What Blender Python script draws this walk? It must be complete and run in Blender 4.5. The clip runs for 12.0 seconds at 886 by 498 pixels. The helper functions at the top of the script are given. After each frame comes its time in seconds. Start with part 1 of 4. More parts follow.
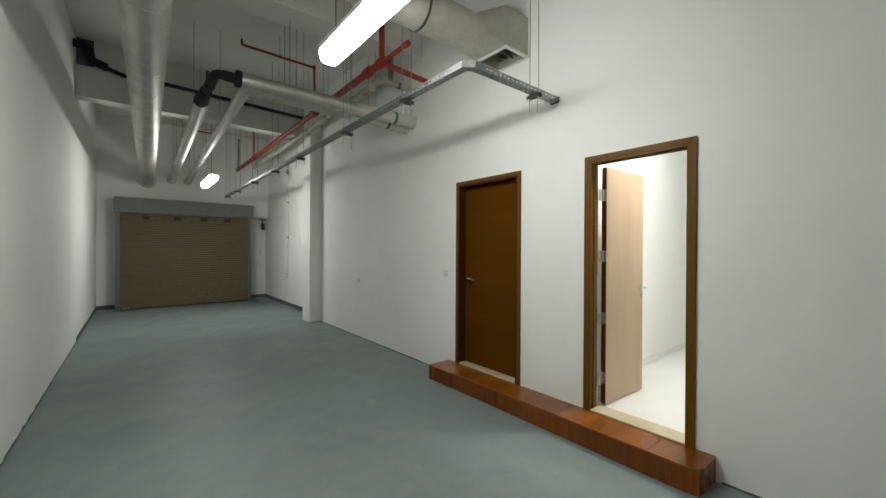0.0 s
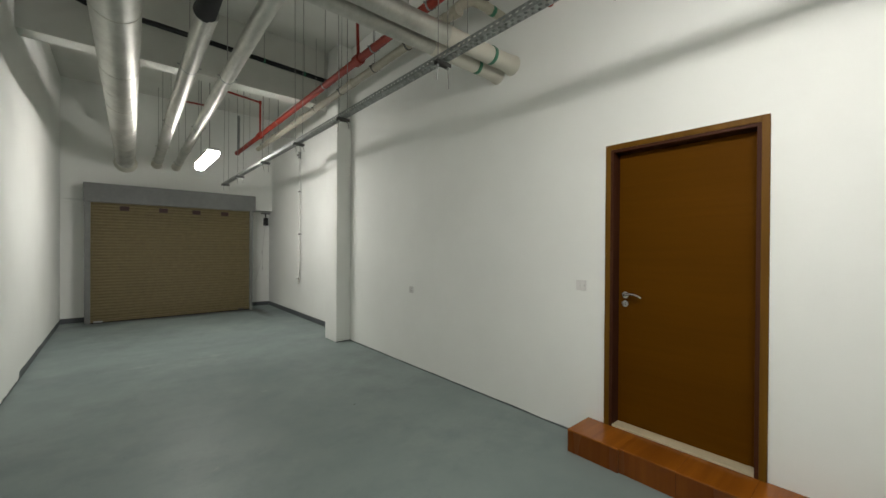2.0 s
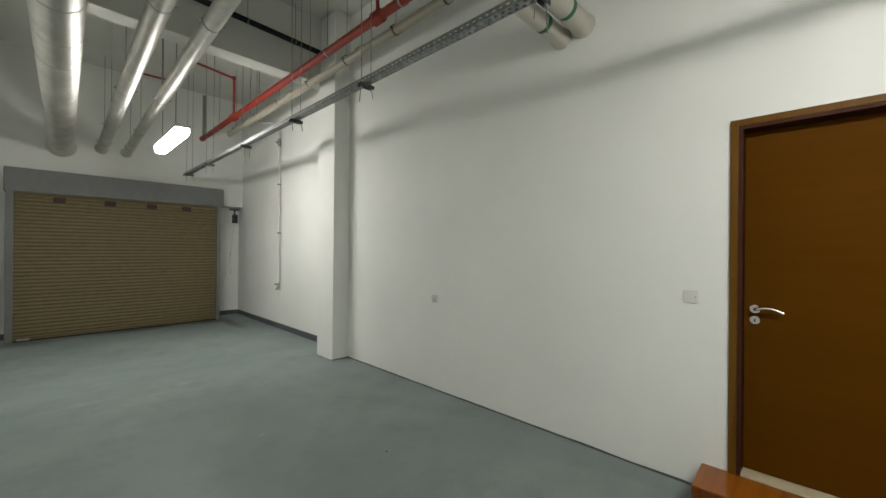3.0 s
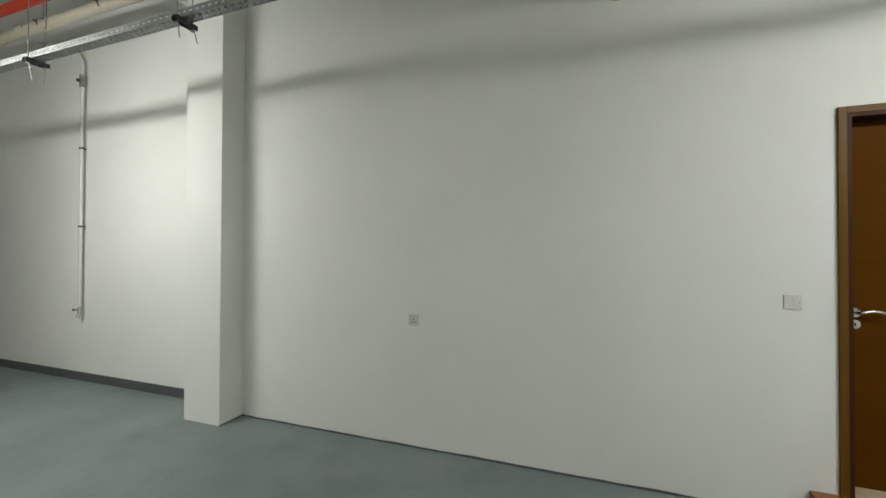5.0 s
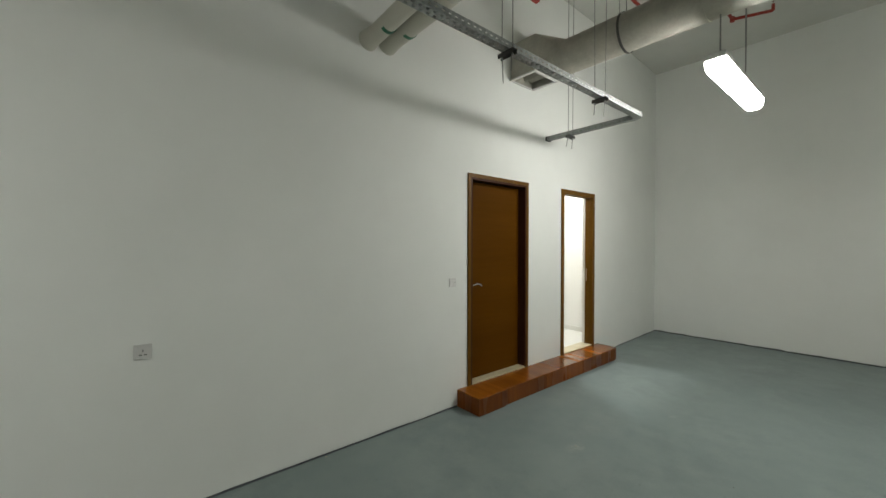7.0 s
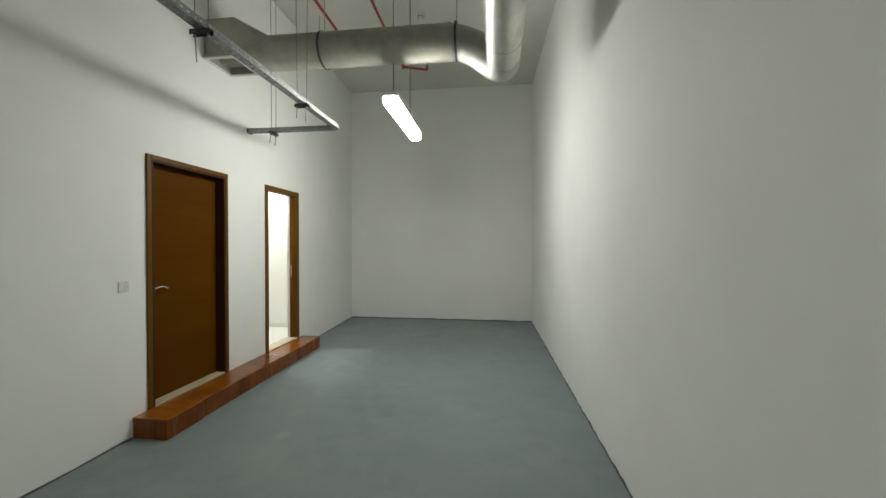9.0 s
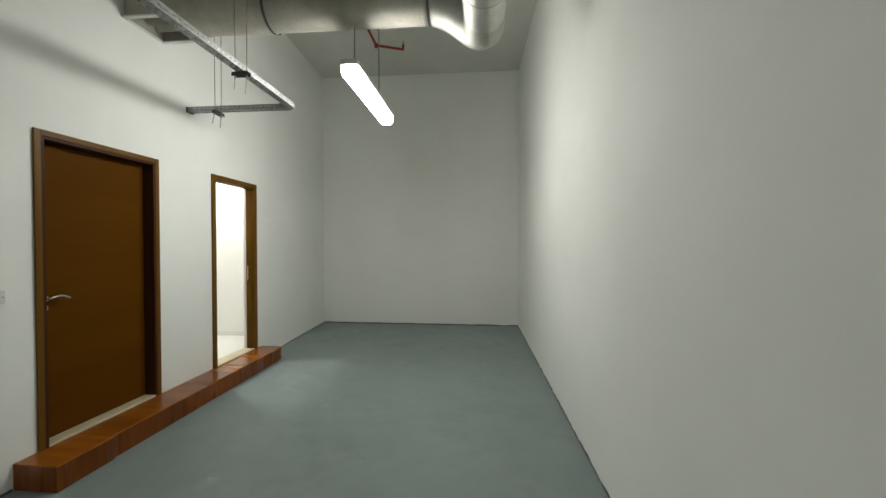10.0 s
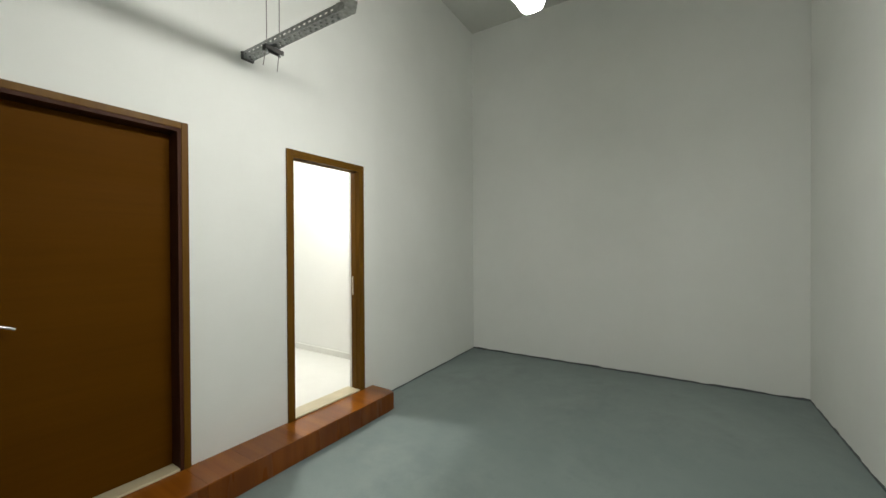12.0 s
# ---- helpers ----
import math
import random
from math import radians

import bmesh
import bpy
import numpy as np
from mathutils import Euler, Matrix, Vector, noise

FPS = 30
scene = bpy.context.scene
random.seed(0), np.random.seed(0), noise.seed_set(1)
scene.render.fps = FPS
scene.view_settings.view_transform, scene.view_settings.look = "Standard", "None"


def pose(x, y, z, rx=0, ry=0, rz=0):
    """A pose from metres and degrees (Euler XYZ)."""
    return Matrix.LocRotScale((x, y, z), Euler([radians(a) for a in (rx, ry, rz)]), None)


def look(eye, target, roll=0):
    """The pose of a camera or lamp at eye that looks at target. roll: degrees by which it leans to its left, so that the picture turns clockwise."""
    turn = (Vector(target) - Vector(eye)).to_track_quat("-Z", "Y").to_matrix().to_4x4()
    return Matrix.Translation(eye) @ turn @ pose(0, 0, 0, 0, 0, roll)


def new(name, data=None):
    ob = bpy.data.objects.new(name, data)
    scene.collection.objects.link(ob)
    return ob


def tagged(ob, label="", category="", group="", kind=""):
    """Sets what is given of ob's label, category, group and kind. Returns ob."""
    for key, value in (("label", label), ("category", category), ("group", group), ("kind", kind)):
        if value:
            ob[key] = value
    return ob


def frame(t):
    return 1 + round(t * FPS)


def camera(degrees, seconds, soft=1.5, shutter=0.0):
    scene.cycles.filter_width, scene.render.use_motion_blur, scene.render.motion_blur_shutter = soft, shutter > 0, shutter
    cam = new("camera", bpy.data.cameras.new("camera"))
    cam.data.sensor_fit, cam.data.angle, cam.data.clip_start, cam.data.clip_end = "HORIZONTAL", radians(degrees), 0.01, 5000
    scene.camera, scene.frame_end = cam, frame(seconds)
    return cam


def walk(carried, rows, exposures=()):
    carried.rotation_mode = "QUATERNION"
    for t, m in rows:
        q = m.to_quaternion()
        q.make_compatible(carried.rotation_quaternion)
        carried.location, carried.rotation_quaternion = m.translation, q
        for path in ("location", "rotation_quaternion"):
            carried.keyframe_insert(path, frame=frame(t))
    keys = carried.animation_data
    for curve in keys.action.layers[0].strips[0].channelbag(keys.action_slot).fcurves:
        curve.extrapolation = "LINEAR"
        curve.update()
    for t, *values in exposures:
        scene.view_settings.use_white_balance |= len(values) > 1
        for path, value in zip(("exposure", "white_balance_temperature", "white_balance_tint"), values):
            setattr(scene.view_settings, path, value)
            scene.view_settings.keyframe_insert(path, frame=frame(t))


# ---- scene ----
cam = camera(99.0, 12.0)
PATH = [
    (0, (-0.015, -0.156, 1.567), (1.247, 1.395, 1.561), 0.3),
    (0.5, (0.084, 0.295, 1.554), (1.341, 1.85, 1.544), 0.3),
    (1, (0.097, 0.823, 1.546), (1.358, 2.375, 1.536), 0.4),
    (1.5, (0.122, 1.347, 1.537), (1.392, 2.892, 1.531), 0.5),
    (2, (0.101, 1.89, 1.552), (1.405, 3.407, 1.544), 0.4),
    (2.5, (0.072, 2.434, 1.546), (1.437, 3.896, 1.544), 0.5),
    (4.5, (0.196, 4.395, 1.539), (1.971, 5.316, 1.547), 0.3),
    (5, (0.278, 4.738, 1.524), (2.17, 5.386, 1.546), 0.2),
    (5.5, (0.377, 5.067, 1.513), (2.359, 5.332, 1.547), -0.0),
    (6, (0.387, 5.378, 1.551), (2.358, 5.042, 1.566), -0.1),
    (6.5, (0.283, 5.703, 1.591), (2.086, 4.838, 1.584), -0.1),
    (7, (0.238, 6.003, 1.618), (1.766, 4.712, 1.597), 0.1),
    (7.5, (0.18, 6.266, 1.622), (1.374, 4.662, 1.602), -0.0),
    (9.5, (0.102, 6.066, 1.586), (0.262, 4.073, 1.556), 0.1),
    (10, (0.067, 5.587, 1.587), (0.252, 3.596, 1.554), -0.0),
    (10.5, (0.099, 5.075, 1.581), (0.473, 3.11, 1.553), -0.1),
    (11, (0.097, 4.539, 1.562), (0.714, 2.637, 1.546), -0.2),
    (11.5, (0.208, 3.997, 1.572), (1.065, 2.19, 1.554), -0.2),
    (12, (0.353, 3.478, 1.571), (1.436, 1.796, 1.557), -0.3),
]
walk(cam, [(t, look(eye, target, roll)) for t, eye, target, roll in PATH], [(0.0, -0.07, 6430, 9), (0.5, -0.05, 6460, 9), (1.0, 0.05, 6500, 10), (1.5, 0.11, 6550, 11), (2.5, 0.26, 6600, 12), (4.5, 0.24, 6560, 10), (5.5, 0.18, 6450, 9), (6.5, -0.03, 6500, 9), (7.5, 0.03, 6530, 9), (9.5, -0.05, 6550, 9), (10.5, -0.08, 6550, 9), (12.0, 0.0, 6550, 9)])

# ---------------------------------------------------------------- world
world = bpy.data.worlds.new("world")
world.use_nodes = True
world.node_tree.nodes["Background"].inputs[0].default_value = (0.02, 0.022, 0.025, 1)
world.node_tree.nodes["Background"].inputs[1].default_value = 0.2
scene.world = world

# room plan (metres): the long axis runs along y
XL, XR, XF = -0.75, 3.03, 3.165       # left wall, right wall, recessed far part of the right wall
YB, YU, YS = -1.68, 12.33, 12.58     # back wall, upper front wall, lower front wall
H = 4.83
T = 0.2

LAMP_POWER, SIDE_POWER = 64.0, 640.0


# ---------------------------------------------------------------- materials
def nodes_of(name):
    m = bpy.data.materials.new(name)
    m.use_nodes = True
    nt = m.node_tree
    return m, nt, nt.nodes["Principled BSDF"]


def link(nt, a, b):
    nt.links.new(a, b)


def noise_node(nt, scale, detail=4.0, rough=0.55, vec=None):
    n = nt.nodes.new("ShaderNodeTexNoise")
    n.inputs["Scale"].default_value, n.inputs["Detail"].default_value, n.inputs["Roughness"].default_value = scale, detail, rough
    if vec is not None:
        link(nt, vec, n.inputs["Vector"])
    return n


def ramp(nt, fac, stops):
    r = nt.nodes.new("ShaderNodeValToRGB")
    while len(r.color_ramp.elements) < len(stops):
        r.color_ramp.elements.new(0.5)
    for e, (p, c) in zip(r.color_ramp.elements, stops):
        e.position = p
        e.color = (*c, 1) if len(c) == 3 else c
    link(nt, fac, r.inputs["Fac"])
    return r


def mix(nt, fac, a, b, kind="MIX"):
    m = nt.nodes.new("ShaderNodeMix")
    m.data_type, m.blend_type = "RGBA", kind
    for sock, v in ((m.inputs[0], fac), (m.inputs[6], a), (m.inputs[7], b)):
        if hasattr(v, "is_linked"):
            link(nt, v, sock)
        elif isinstance(v, tuple):
            sock.default_value = (*v, 1)
        else:
            sock.default_value = v
    return m.outputs[2]


def bump(nt, bsdf, height, strength, dist=0.002):
    b = nt.nodes.new("ShaderNodeBump")
    b.inputs["Strength"].default_value, b.inputs["Distance"].default_value = strength, dist
    link(nt, height, b.inputs["Height"])
    link(nt, b.outputs["Normal"], bsdf.inputs["Normal"])


def world_vec(nt, scale=(1, 1, 1)):
    g = nt.nodes.new("ShaderNodeNewGeometry")
    mp = nt.nodes.new("ShaderNodeMapping")
    mp.inputs["Scale"].default_value = scale
    link(nt, g.outputs["Position"], mp.inputs["Vector"])
    return mp.outputs["Vector"]


def paint(name, a, b, rough=0.75, grain=90.0, relief=0.25, stain=None, patch=0.9):
    """Rolled paint on plaster: a and b blend in broad patches, a fine roller stipple in relief."""
    m, nt, s = nodes_of(name)
    v = world_vec(nt)
    big, fine = noise_node(nt, patch, 5, 0.6, v), noise_node(nt, grain, 3, 0.6, v)
    col = mix(nt, ramp(nt, big.outputs[0], [(0.32, (0, 0, 0)), (0.7, (1, 1, 1))]).outputs[0], a, b)
    if stain:
        st = noise_node(nt, 3.1, 8, 0.7, v)
        col = mix(nt, ramp(nt, st.outputs[0], [(0.62, (0, 0, 0)), (0.8, (0.5, 0.5, 0.5))]).outputs[0], col, stain)
    link(nt, col, s.inputs["Base Color"])
    s.inputs["Roughness"].default_value = rough
    bump(nt, s, fine.outputs[0], relief, 0.0015)
    return m


def metal(name, col, rough, stretch=(1, 1, 1), var=0.25, scale=14.0, relief=0.1, metallic=1.0):
    m, nt, s = nodes_of(name)
    v = world_vec(nt, stretch)
    n, f = noise_node(nt, scale, 6, 0.65, v), noise_node(nt, scale * 9, 3, 0.6, v)
    dark = tuple(c * (1 - var) for c in col)
    link(nt, mix(nt, ramp(nt, n.outputs[0], [(0.35, (0, 0, 0)), (0.68, (1, 1, 1))]).outputs[0], dark, col), s.inputs["Base Color"])
    rr = ramp(nt, f.outputs[0], [(0.3, (rough * 0.95,) * 3), (0.7, (min(1, rough * 1.07),) * 3)])
    link(nt, rr.outputs[0], s.inputs["Roughness"])
    s.inputs["Metallic"].default_value = metallic
    bump(nt, s, n.outputs[0], relief, 0.003)
    return m


def wood(name, light, dark, along, rough=0.35, coat=0.2, piece=0.0, scale=1.0, spec=0.3):
    """Veneer whose grain runs along the axis given (0, 1 or 2)."""
    m, nt, s = nodes_of(name)
    st = [38.0 * scale, 38.0 * scale, 38.0 * scale]
    st[along] = 1.6 * scale
    v = world_vec(nt, tuple(st))
    fine = noise_node(nt, 1.0, 7, 0.6, v)
    st2 = [5.0, 5.0, 5.0]
    st2[along] = 0.7
    broad = noise_node(nt, 1.0, 3, 0.5, world_vec(nt, tuple(st2)))
    col = mix(nt, ramp(nt, fine.outputs[0], [(0.3, (0, 0, 0)), (0.72, (1, 1, 1))]).outputs[0], dark, light)
    col = mix(nt, ramp(nt, broad.outputs[0], [(0.35, (0, 0, 0)), (0.65, (0.4 + coat, 0.4 + coat, 0.4 + coat) if piece else (0.22, 0.22, 0.22))]).outputs[0], col, tuple(c * 0.72 for c in dark))
    if piece:
        o = nt.nodes.new("ShaderNodeObjectInfo")
        tone = ramp(nt, o.outputs["Random"], [(0.0, (1 - piece,) * 3), (1.0, (1 + piece,) * 3)])
        col = mix(nt, 1.0, col, tone.outputs[0], "MULTIPLY")
    link(nt, col, s.inputs["Base Color"])
    rr = ramp(nt, broad.outputs[0], [(0.3, (rough * 0.85,) * 3), (0.7, (rough * 1.2,) * 3)])
    link(nt, rr.outputs[0], s.inputs["Roughness"])
    s.inputs["Coat Weight"].default_value = coat
    s.inputs["Specular IOR Level"].default_value = spec
    s.inputs["Coat Roughness"].default_value = 0.25
    bump(nt, s, fine.outputs[0], 0.12, 0.001)
    return m


def plastic(name, col, rough=0.45, var=0.12):
    m, nt, s = nodes_of(name)
    n = noise_node(nt, 22.0, 5, 0.6, world_vec(nt))
    link(nt, mix(nt, n.outputs[0], tuple(c * (1 - var) for c in col), tuple(min(1, c * (1 + var)) for c in col)), s.inputs["Base Color"])
    s.inputs["Roughness"].default_value = rough
    return m


def glow(name, col, strength):
    m, nt, s = nodes_of(name)
    s.inputs["Base Color"].default_value = (0.85, 0.86, 0.85, 1)
    s.inputs["Roughness"].default_value = 0.4
    s.inputs["Emission Color"].default_value = (*col, 1)
    s.inputs["Emission Strength"].default_value = strength
    return m


# pale scuffs on the floor: centre x, y, half sizes, strength
SCUFFS = [(0.28, 4.22, 0.22, 0.30, 0.55), (0.85, 7.85, 0.75, 0.45, 0.45), (1.85, 3.25, 0.07, 0.12, 0.9), (-0.03, 0.66, 0.05, 0.10, 0.9),
          (1.95, 2.75, 0.30, 0.60, 0.16), (2.35, 1.35, 0.35, 0.5, 0.25), (0.1, 10.2, 0.6, 0.7, 0.4), (1.6, 9.9, 0.9, 0.5, 0.35), (2.6, 8.35, 0.35, 0.18, 0.5), (-0.01, 1.16, 0.05, 0.07, 0.9), (-0.27, 2.0, 0.04, 0.05, 0.8),
          (0.29, 8.05, 0.5, 0.07, 0.5), (1.08, 8.05, 0.45, 0.06, 0.5), (1.30, 6.2, 0.05, 0.04, 0.8), (0.62, 4.9, 0.04, 0.05, 0.7), (1.55, 2.05, 0.05, 0.06, 0.8)]
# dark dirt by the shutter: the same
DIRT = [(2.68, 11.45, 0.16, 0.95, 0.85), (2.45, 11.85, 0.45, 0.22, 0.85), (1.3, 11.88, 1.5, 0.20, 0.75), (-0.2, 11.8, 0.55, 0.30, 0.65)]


def floor_material():
    """Grey-green floor paint on concrete: broad wear, pale scuffs, dark specks, half gloss."""
    m, nt, s = nodes_of("floor_paint")
    v = world_vec(nt)
    big, mid, fine = noise_node(nt, 0.55, 5, 0.6, v), noise_node(nt, 2.6, 8, 0.7, v), noise_node(nt, 160, 2, 0.6, v)
    col = mix(nt, ramp(nt, big.outputs[0], [(0.34, (0, 0, 0)), (0.68, (1, 1, 1))]).outputs[0], (0.181, 0.226, 0.221), (0.250, 0.300, 0.287))
    scuff = ramp(nt, mid.outputs[0], [(0.63, (0, 0, 0)), (0.74, (0.35, 0.35, 0.35))])
    col = mix(nt, scuff.outputs[0], col, (0.31, 0.345, 0.33))
    sp = noise_node(nt, 7.5, 10, 0.8, v)
    col = mix(nt, ramp(nt, sp.outputs[0], [(0.68, (0, 0, 0)), (0.73, (0.5, 0.5, 0.5))]).outputs[0], col, (0.36, 0.38, 0.36))
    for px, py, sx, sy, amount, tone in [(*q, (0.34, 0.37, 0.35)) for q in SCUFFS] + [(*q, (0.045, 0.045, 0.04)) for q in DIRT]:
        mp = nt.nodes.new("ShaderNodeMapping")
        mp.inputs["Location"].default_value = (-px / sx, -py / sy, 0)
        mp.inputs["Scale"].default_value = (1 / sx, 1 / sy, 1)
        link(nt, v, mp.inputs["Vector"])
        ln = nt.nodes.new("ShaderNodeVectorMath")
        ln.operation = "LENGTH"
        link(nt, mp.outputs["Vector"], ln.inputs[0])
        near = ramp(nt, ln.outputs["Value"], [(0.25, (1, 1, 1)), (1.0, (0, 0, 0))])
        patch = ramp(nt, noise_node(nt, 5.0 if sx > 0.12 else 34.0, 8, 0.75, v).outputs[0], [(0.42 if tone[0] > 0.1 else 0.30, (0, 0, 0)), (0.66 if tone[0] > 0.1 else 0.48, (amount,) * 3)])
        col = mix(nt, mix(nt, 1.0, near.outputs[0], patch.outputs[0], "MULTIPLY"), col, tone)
    grime = noise_node(nt, 1.15, 9, 0.72, v)
    col = mix(nt, ramp(nt, grime.outputs[0], [(0.50, (0, 0, 0)), (0.72, (0.42, 0.42, 0.42))]).outputs[0], col, (0.11, 0.135, 0.14))
    pit = noise_node(nt, 30, 3, 0.6, v)
    col = mix(nt, ramp(nt, pit.outputs[0], [(0.66, (0, 0, 0)), (0.74, (0.35, 0.35, 0.35))]).outputs[0], col, (0.08, 0.095, 0.095))
    col = mix(nt, ramp(nt, fine.outputs[0], [(0.3, (0.16, 0.16, 0.16)), (0.6, (0, 0, 0))]).outputs[0], col, (0.05, 0.06, 0.06))
    link(nt, col, s.inputs["Base Color"])
    rr = ramp(nt, mid.outputs[0], [(0.3, (0.42,) * 3), (0.72, (0.60,) * 3)])
    link(nt, rr.outputs[0], s.inputs["Roughness"])
    s.inputs["Specular IOR Level"].default_value = 0.35
    bump(nt, s, mix(nt, 0.5, fine.outputs[0], pit.outputs[0]), 0.28, 0.002)
    return m


WALL = paint("wall_paint", (0.755, 0.768, 0.732), (0.805, 0.82, 0.785), 0.7)
CEIL = paint("ceiling_paint", (0.57, 0.575, 0.53), (0.65, 0.655, 0.61), 0.85, grain=45, relief=0.5, stain=(0.49, 0.495, 0.46))
GREYPAINT = paint("grey_skirting_paint", (0.075, 0.085, 0.09), (0.1, 0.11, 0.115), 0.6)
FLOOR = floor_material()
INNER = paint("inner_wall_paint", (0.83, 0.84, 0.81), (0.86, 0.865, 0.84), 0.6)
FOIL = metal("aluminium_cladding", (0.60, 0.60, 0.555), 0.48, (1, 0.5, 1), 0.25, 6.0, 0.15)
GALV = metal("galvanised_steel", (0.42, 0.44, 0.43), 0.5, (1, 1, 1), 0.4, 30.0, 0.05)
ELBOWFOIL = metal("dull_elbow_cladding", (0.47, 0.47, 0.43), 0.60, (1, 1, 1), 0.2, 6.0, 0.08)
DUCT = metal("galvanised_duct", (0.56, 0.545, 0.48), 0.66, (1, 1, 1), 0.22, 5.0, 0.05)
ROD = metal("threaded_rod_steel", (0.40, 0.40, 0.38), 0.5, (1, 1, 8), 0.4, 60.0, 0.3)
DARKSTEEL = metal("dull_steel_channel", (0.14, 0.14, 0.135), 0.55, (1, 1, 1), 0.35, 30.0, 0.1)
RED = plastic("red_pipe_paint", (0.27, 0.021, 0.008), 0.55, 0.25)
PVC = plastic("beige_pvc", (0.37, 0.35, 0.275), 0.5, 0.2)
CANVAS = paint("painted_canvas_lagging", (0.50, 0.48, 0.41), (0.60, 0.58, 0.50), 0.6, grain=200, relief=0.3)
RUBBER = plastic("black_rubber_insulation", (0.008, 0.008, 0.009), 0.85, 0.3)
GREENTAPE = plastic("green_tape", (0.03, 0.16, 0.09), 0.5)
FRAMEWOOD = wood("door_frame_veneer", (0.150, 0.072, 0.006), (0.112, 0.048, 0.003), 2, 0.45, 0.0, 0.0, 1.0, 0.16)
# closed door's lining: frame veneer darkened, its recess shade put into the colour
SHADELINING = wood("shaded_lining_veneer", (0.062, 0.022, 0.010), (0.045, 0.015, 0.008), 2, 0.5, 0.0, 0.0, 1.0, 0.12)
LEAFWOOD = wood("door_leaf_veneer", (0.098, 0.0355, 0.0006), (0.087, 0.031, 0.0005), 1, 0.6, 0.0, 0.0, 1.0, 0.05)
PALEWOOD = wood("pale_door_face_veneer", (0.52, 0.385, 0.265), (0.49, 0.357, 0.243), 2, 0.5, 0.0)
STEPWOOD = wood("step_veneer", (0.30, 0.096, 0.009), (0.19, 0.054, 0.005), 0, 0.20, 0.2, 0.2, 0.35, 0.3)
# front and end boards: the step's veneer coloured darker, with upright grain
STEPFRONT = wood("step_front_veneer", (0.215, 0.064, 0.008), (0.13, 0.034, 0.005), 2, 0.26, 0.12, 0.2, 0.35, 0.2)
MARBLE = paint("cream_marble", (0.50, 0.435, 0.28), (0.60, 0.53, 0.36), 0.3, patch=6.0, relief=0.02)
INTILE = paint("pale_floor_tile", (0.72, 0.72, 0.68), (0.77, 0.77, 0.73), 0.3, patch=2.5, relief=0.02)
HINGE = metal("worn_nickel_hinge", (0.46, 0.43, 0.36), 0.45, (1, 1, 1), 0.25, 60.0, 0.05)
CHROME = metal("brushed_nickel", (0.72, 0.70, 0.66), 0.25, (1, 1, 1), 0.1, 40.0, 0.02)
WHITEPLASTIC = plastic("white_plastic", (0.66, 0.655, 0.63), 0.35, 0.04)
SOCKETGREY = plastic("grey_plastic_plate", (0.58, 0.575, 0.555), 0.4, 0.05)
BLACKPLASTIC = plastic("black_plastic", (0.015, 0.015, 0.016), 0.4)
SHUTTER = metal("beige_shutter_slats", (0.135, 0.103, 0.042), 0.6, (1, 1, 1), 0.18, 9.0, 0.05, 0.0)
SLOTBROWN = plastic("dark_brown_rubber", (0.030, 0.008, 0.006), 0.6)
HOODGREY = metal("grey_painted_steel", (0.15, 0.155, 0.15), 0.55, (1, 1, 1), 0.15, 9.0, 0.03, 0.0)
DIFFUSER = glow("lamp_diffuser", (1.0, 0.985, 0.94), LAMP_POWER)
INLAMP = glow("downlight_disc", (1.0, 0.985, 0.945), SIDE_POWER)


# ---------------------------------------------------------------- mesh helpers
def mesh_object(name, bm, material, smooth=False):
    me = bpy.data.meshes.new(name)
    bmesh.ops.recalc_face_normals(bm, faces=bm.faces[:])
    bm.to_mesh(me)
    bm.free()
    for m in (material if isinstance(material, (list, tuple)) else [material]):
        me.materials.append(m)
    if smooth:
        for p in me.polygons:
            p.use_smooth = True
        me.set_sharp_from_angle(angle=radians(38))
    return new(name, me)


def part(name, bm, material, parent, label="", smooth=False):
    ob = mesh_object(name, bm, material, smooth)
    ob.parent = parent
    if parent is not None:
        ob.matrix_parent_inverse = parent_world(parent).inverted()
    if label:
        ob["label"] = label
    return ob


def parent_world(ob):
    m = ob.matrix_basis.copy()
    while ob.parent is not None:
        m = ob.parent.matrix_basis @ ob.matrix_parent_inverse @ m
        ob = ob.parent
    return m


def thing(name, place, label, category, group="", kind=""):
    e = new(name)
    e.location = place
    e.empty_display_size = 0.1
    return tagged(e, label, category, group, kind)


def box(x0, x1, y0, y1, z0, z1, bevel=0.0, seg=2, bm=None):
    """A box between two corners; with bevel its edges are rounded."""
    b = bmesh.new()
    bmesh.ops.create_cube(b, size=1.0, matrix=Matrix.Translation(((x0 + x1) / 2, (y0 + y1) / 2, (z0 + z1) / 2)) @ Matrix.Diagonal((abs(x1 - x0), abs(y1 - y0), abs(z1 - z0), 1)))
    if bevel:
        bmesh.ops.bevel(b, geom=b.edges[:], offset=bevel, segments=seg, affect="EDGES", profile=0.6)
    return join(bm, b) if bm is not None else b


def join(bm, other):
    me = bpy.data.meshes.new("scratch")
    other.to_mesh(me)
    other.free()
    bm.from_mesh(me)
    bpy.data.meshes.remove(me)
    return bm


def rounded(points, radius, steps=6):
    """A polyline with its inner corners rounded."""
    pts = [Vector(p) for p in points]
    out = [pts[0]]
    for a, b, c in zip(pts, pts[1:], pts[2:]):
        d1, d2 = (a - b), (c - b)
        r = min(radius, d1.length * 0.49, d2.length * 0.49)
        p, q = b + d1.normalized() * r, b + d2.normalized() * r
        for i in range(steps + 1):
            t = i / steps
            out.append((1 - t) ** 2 * p + 2 * t * (1 - t) * b + t ** 2 * q)
    out.append(pts[-1])
    return out


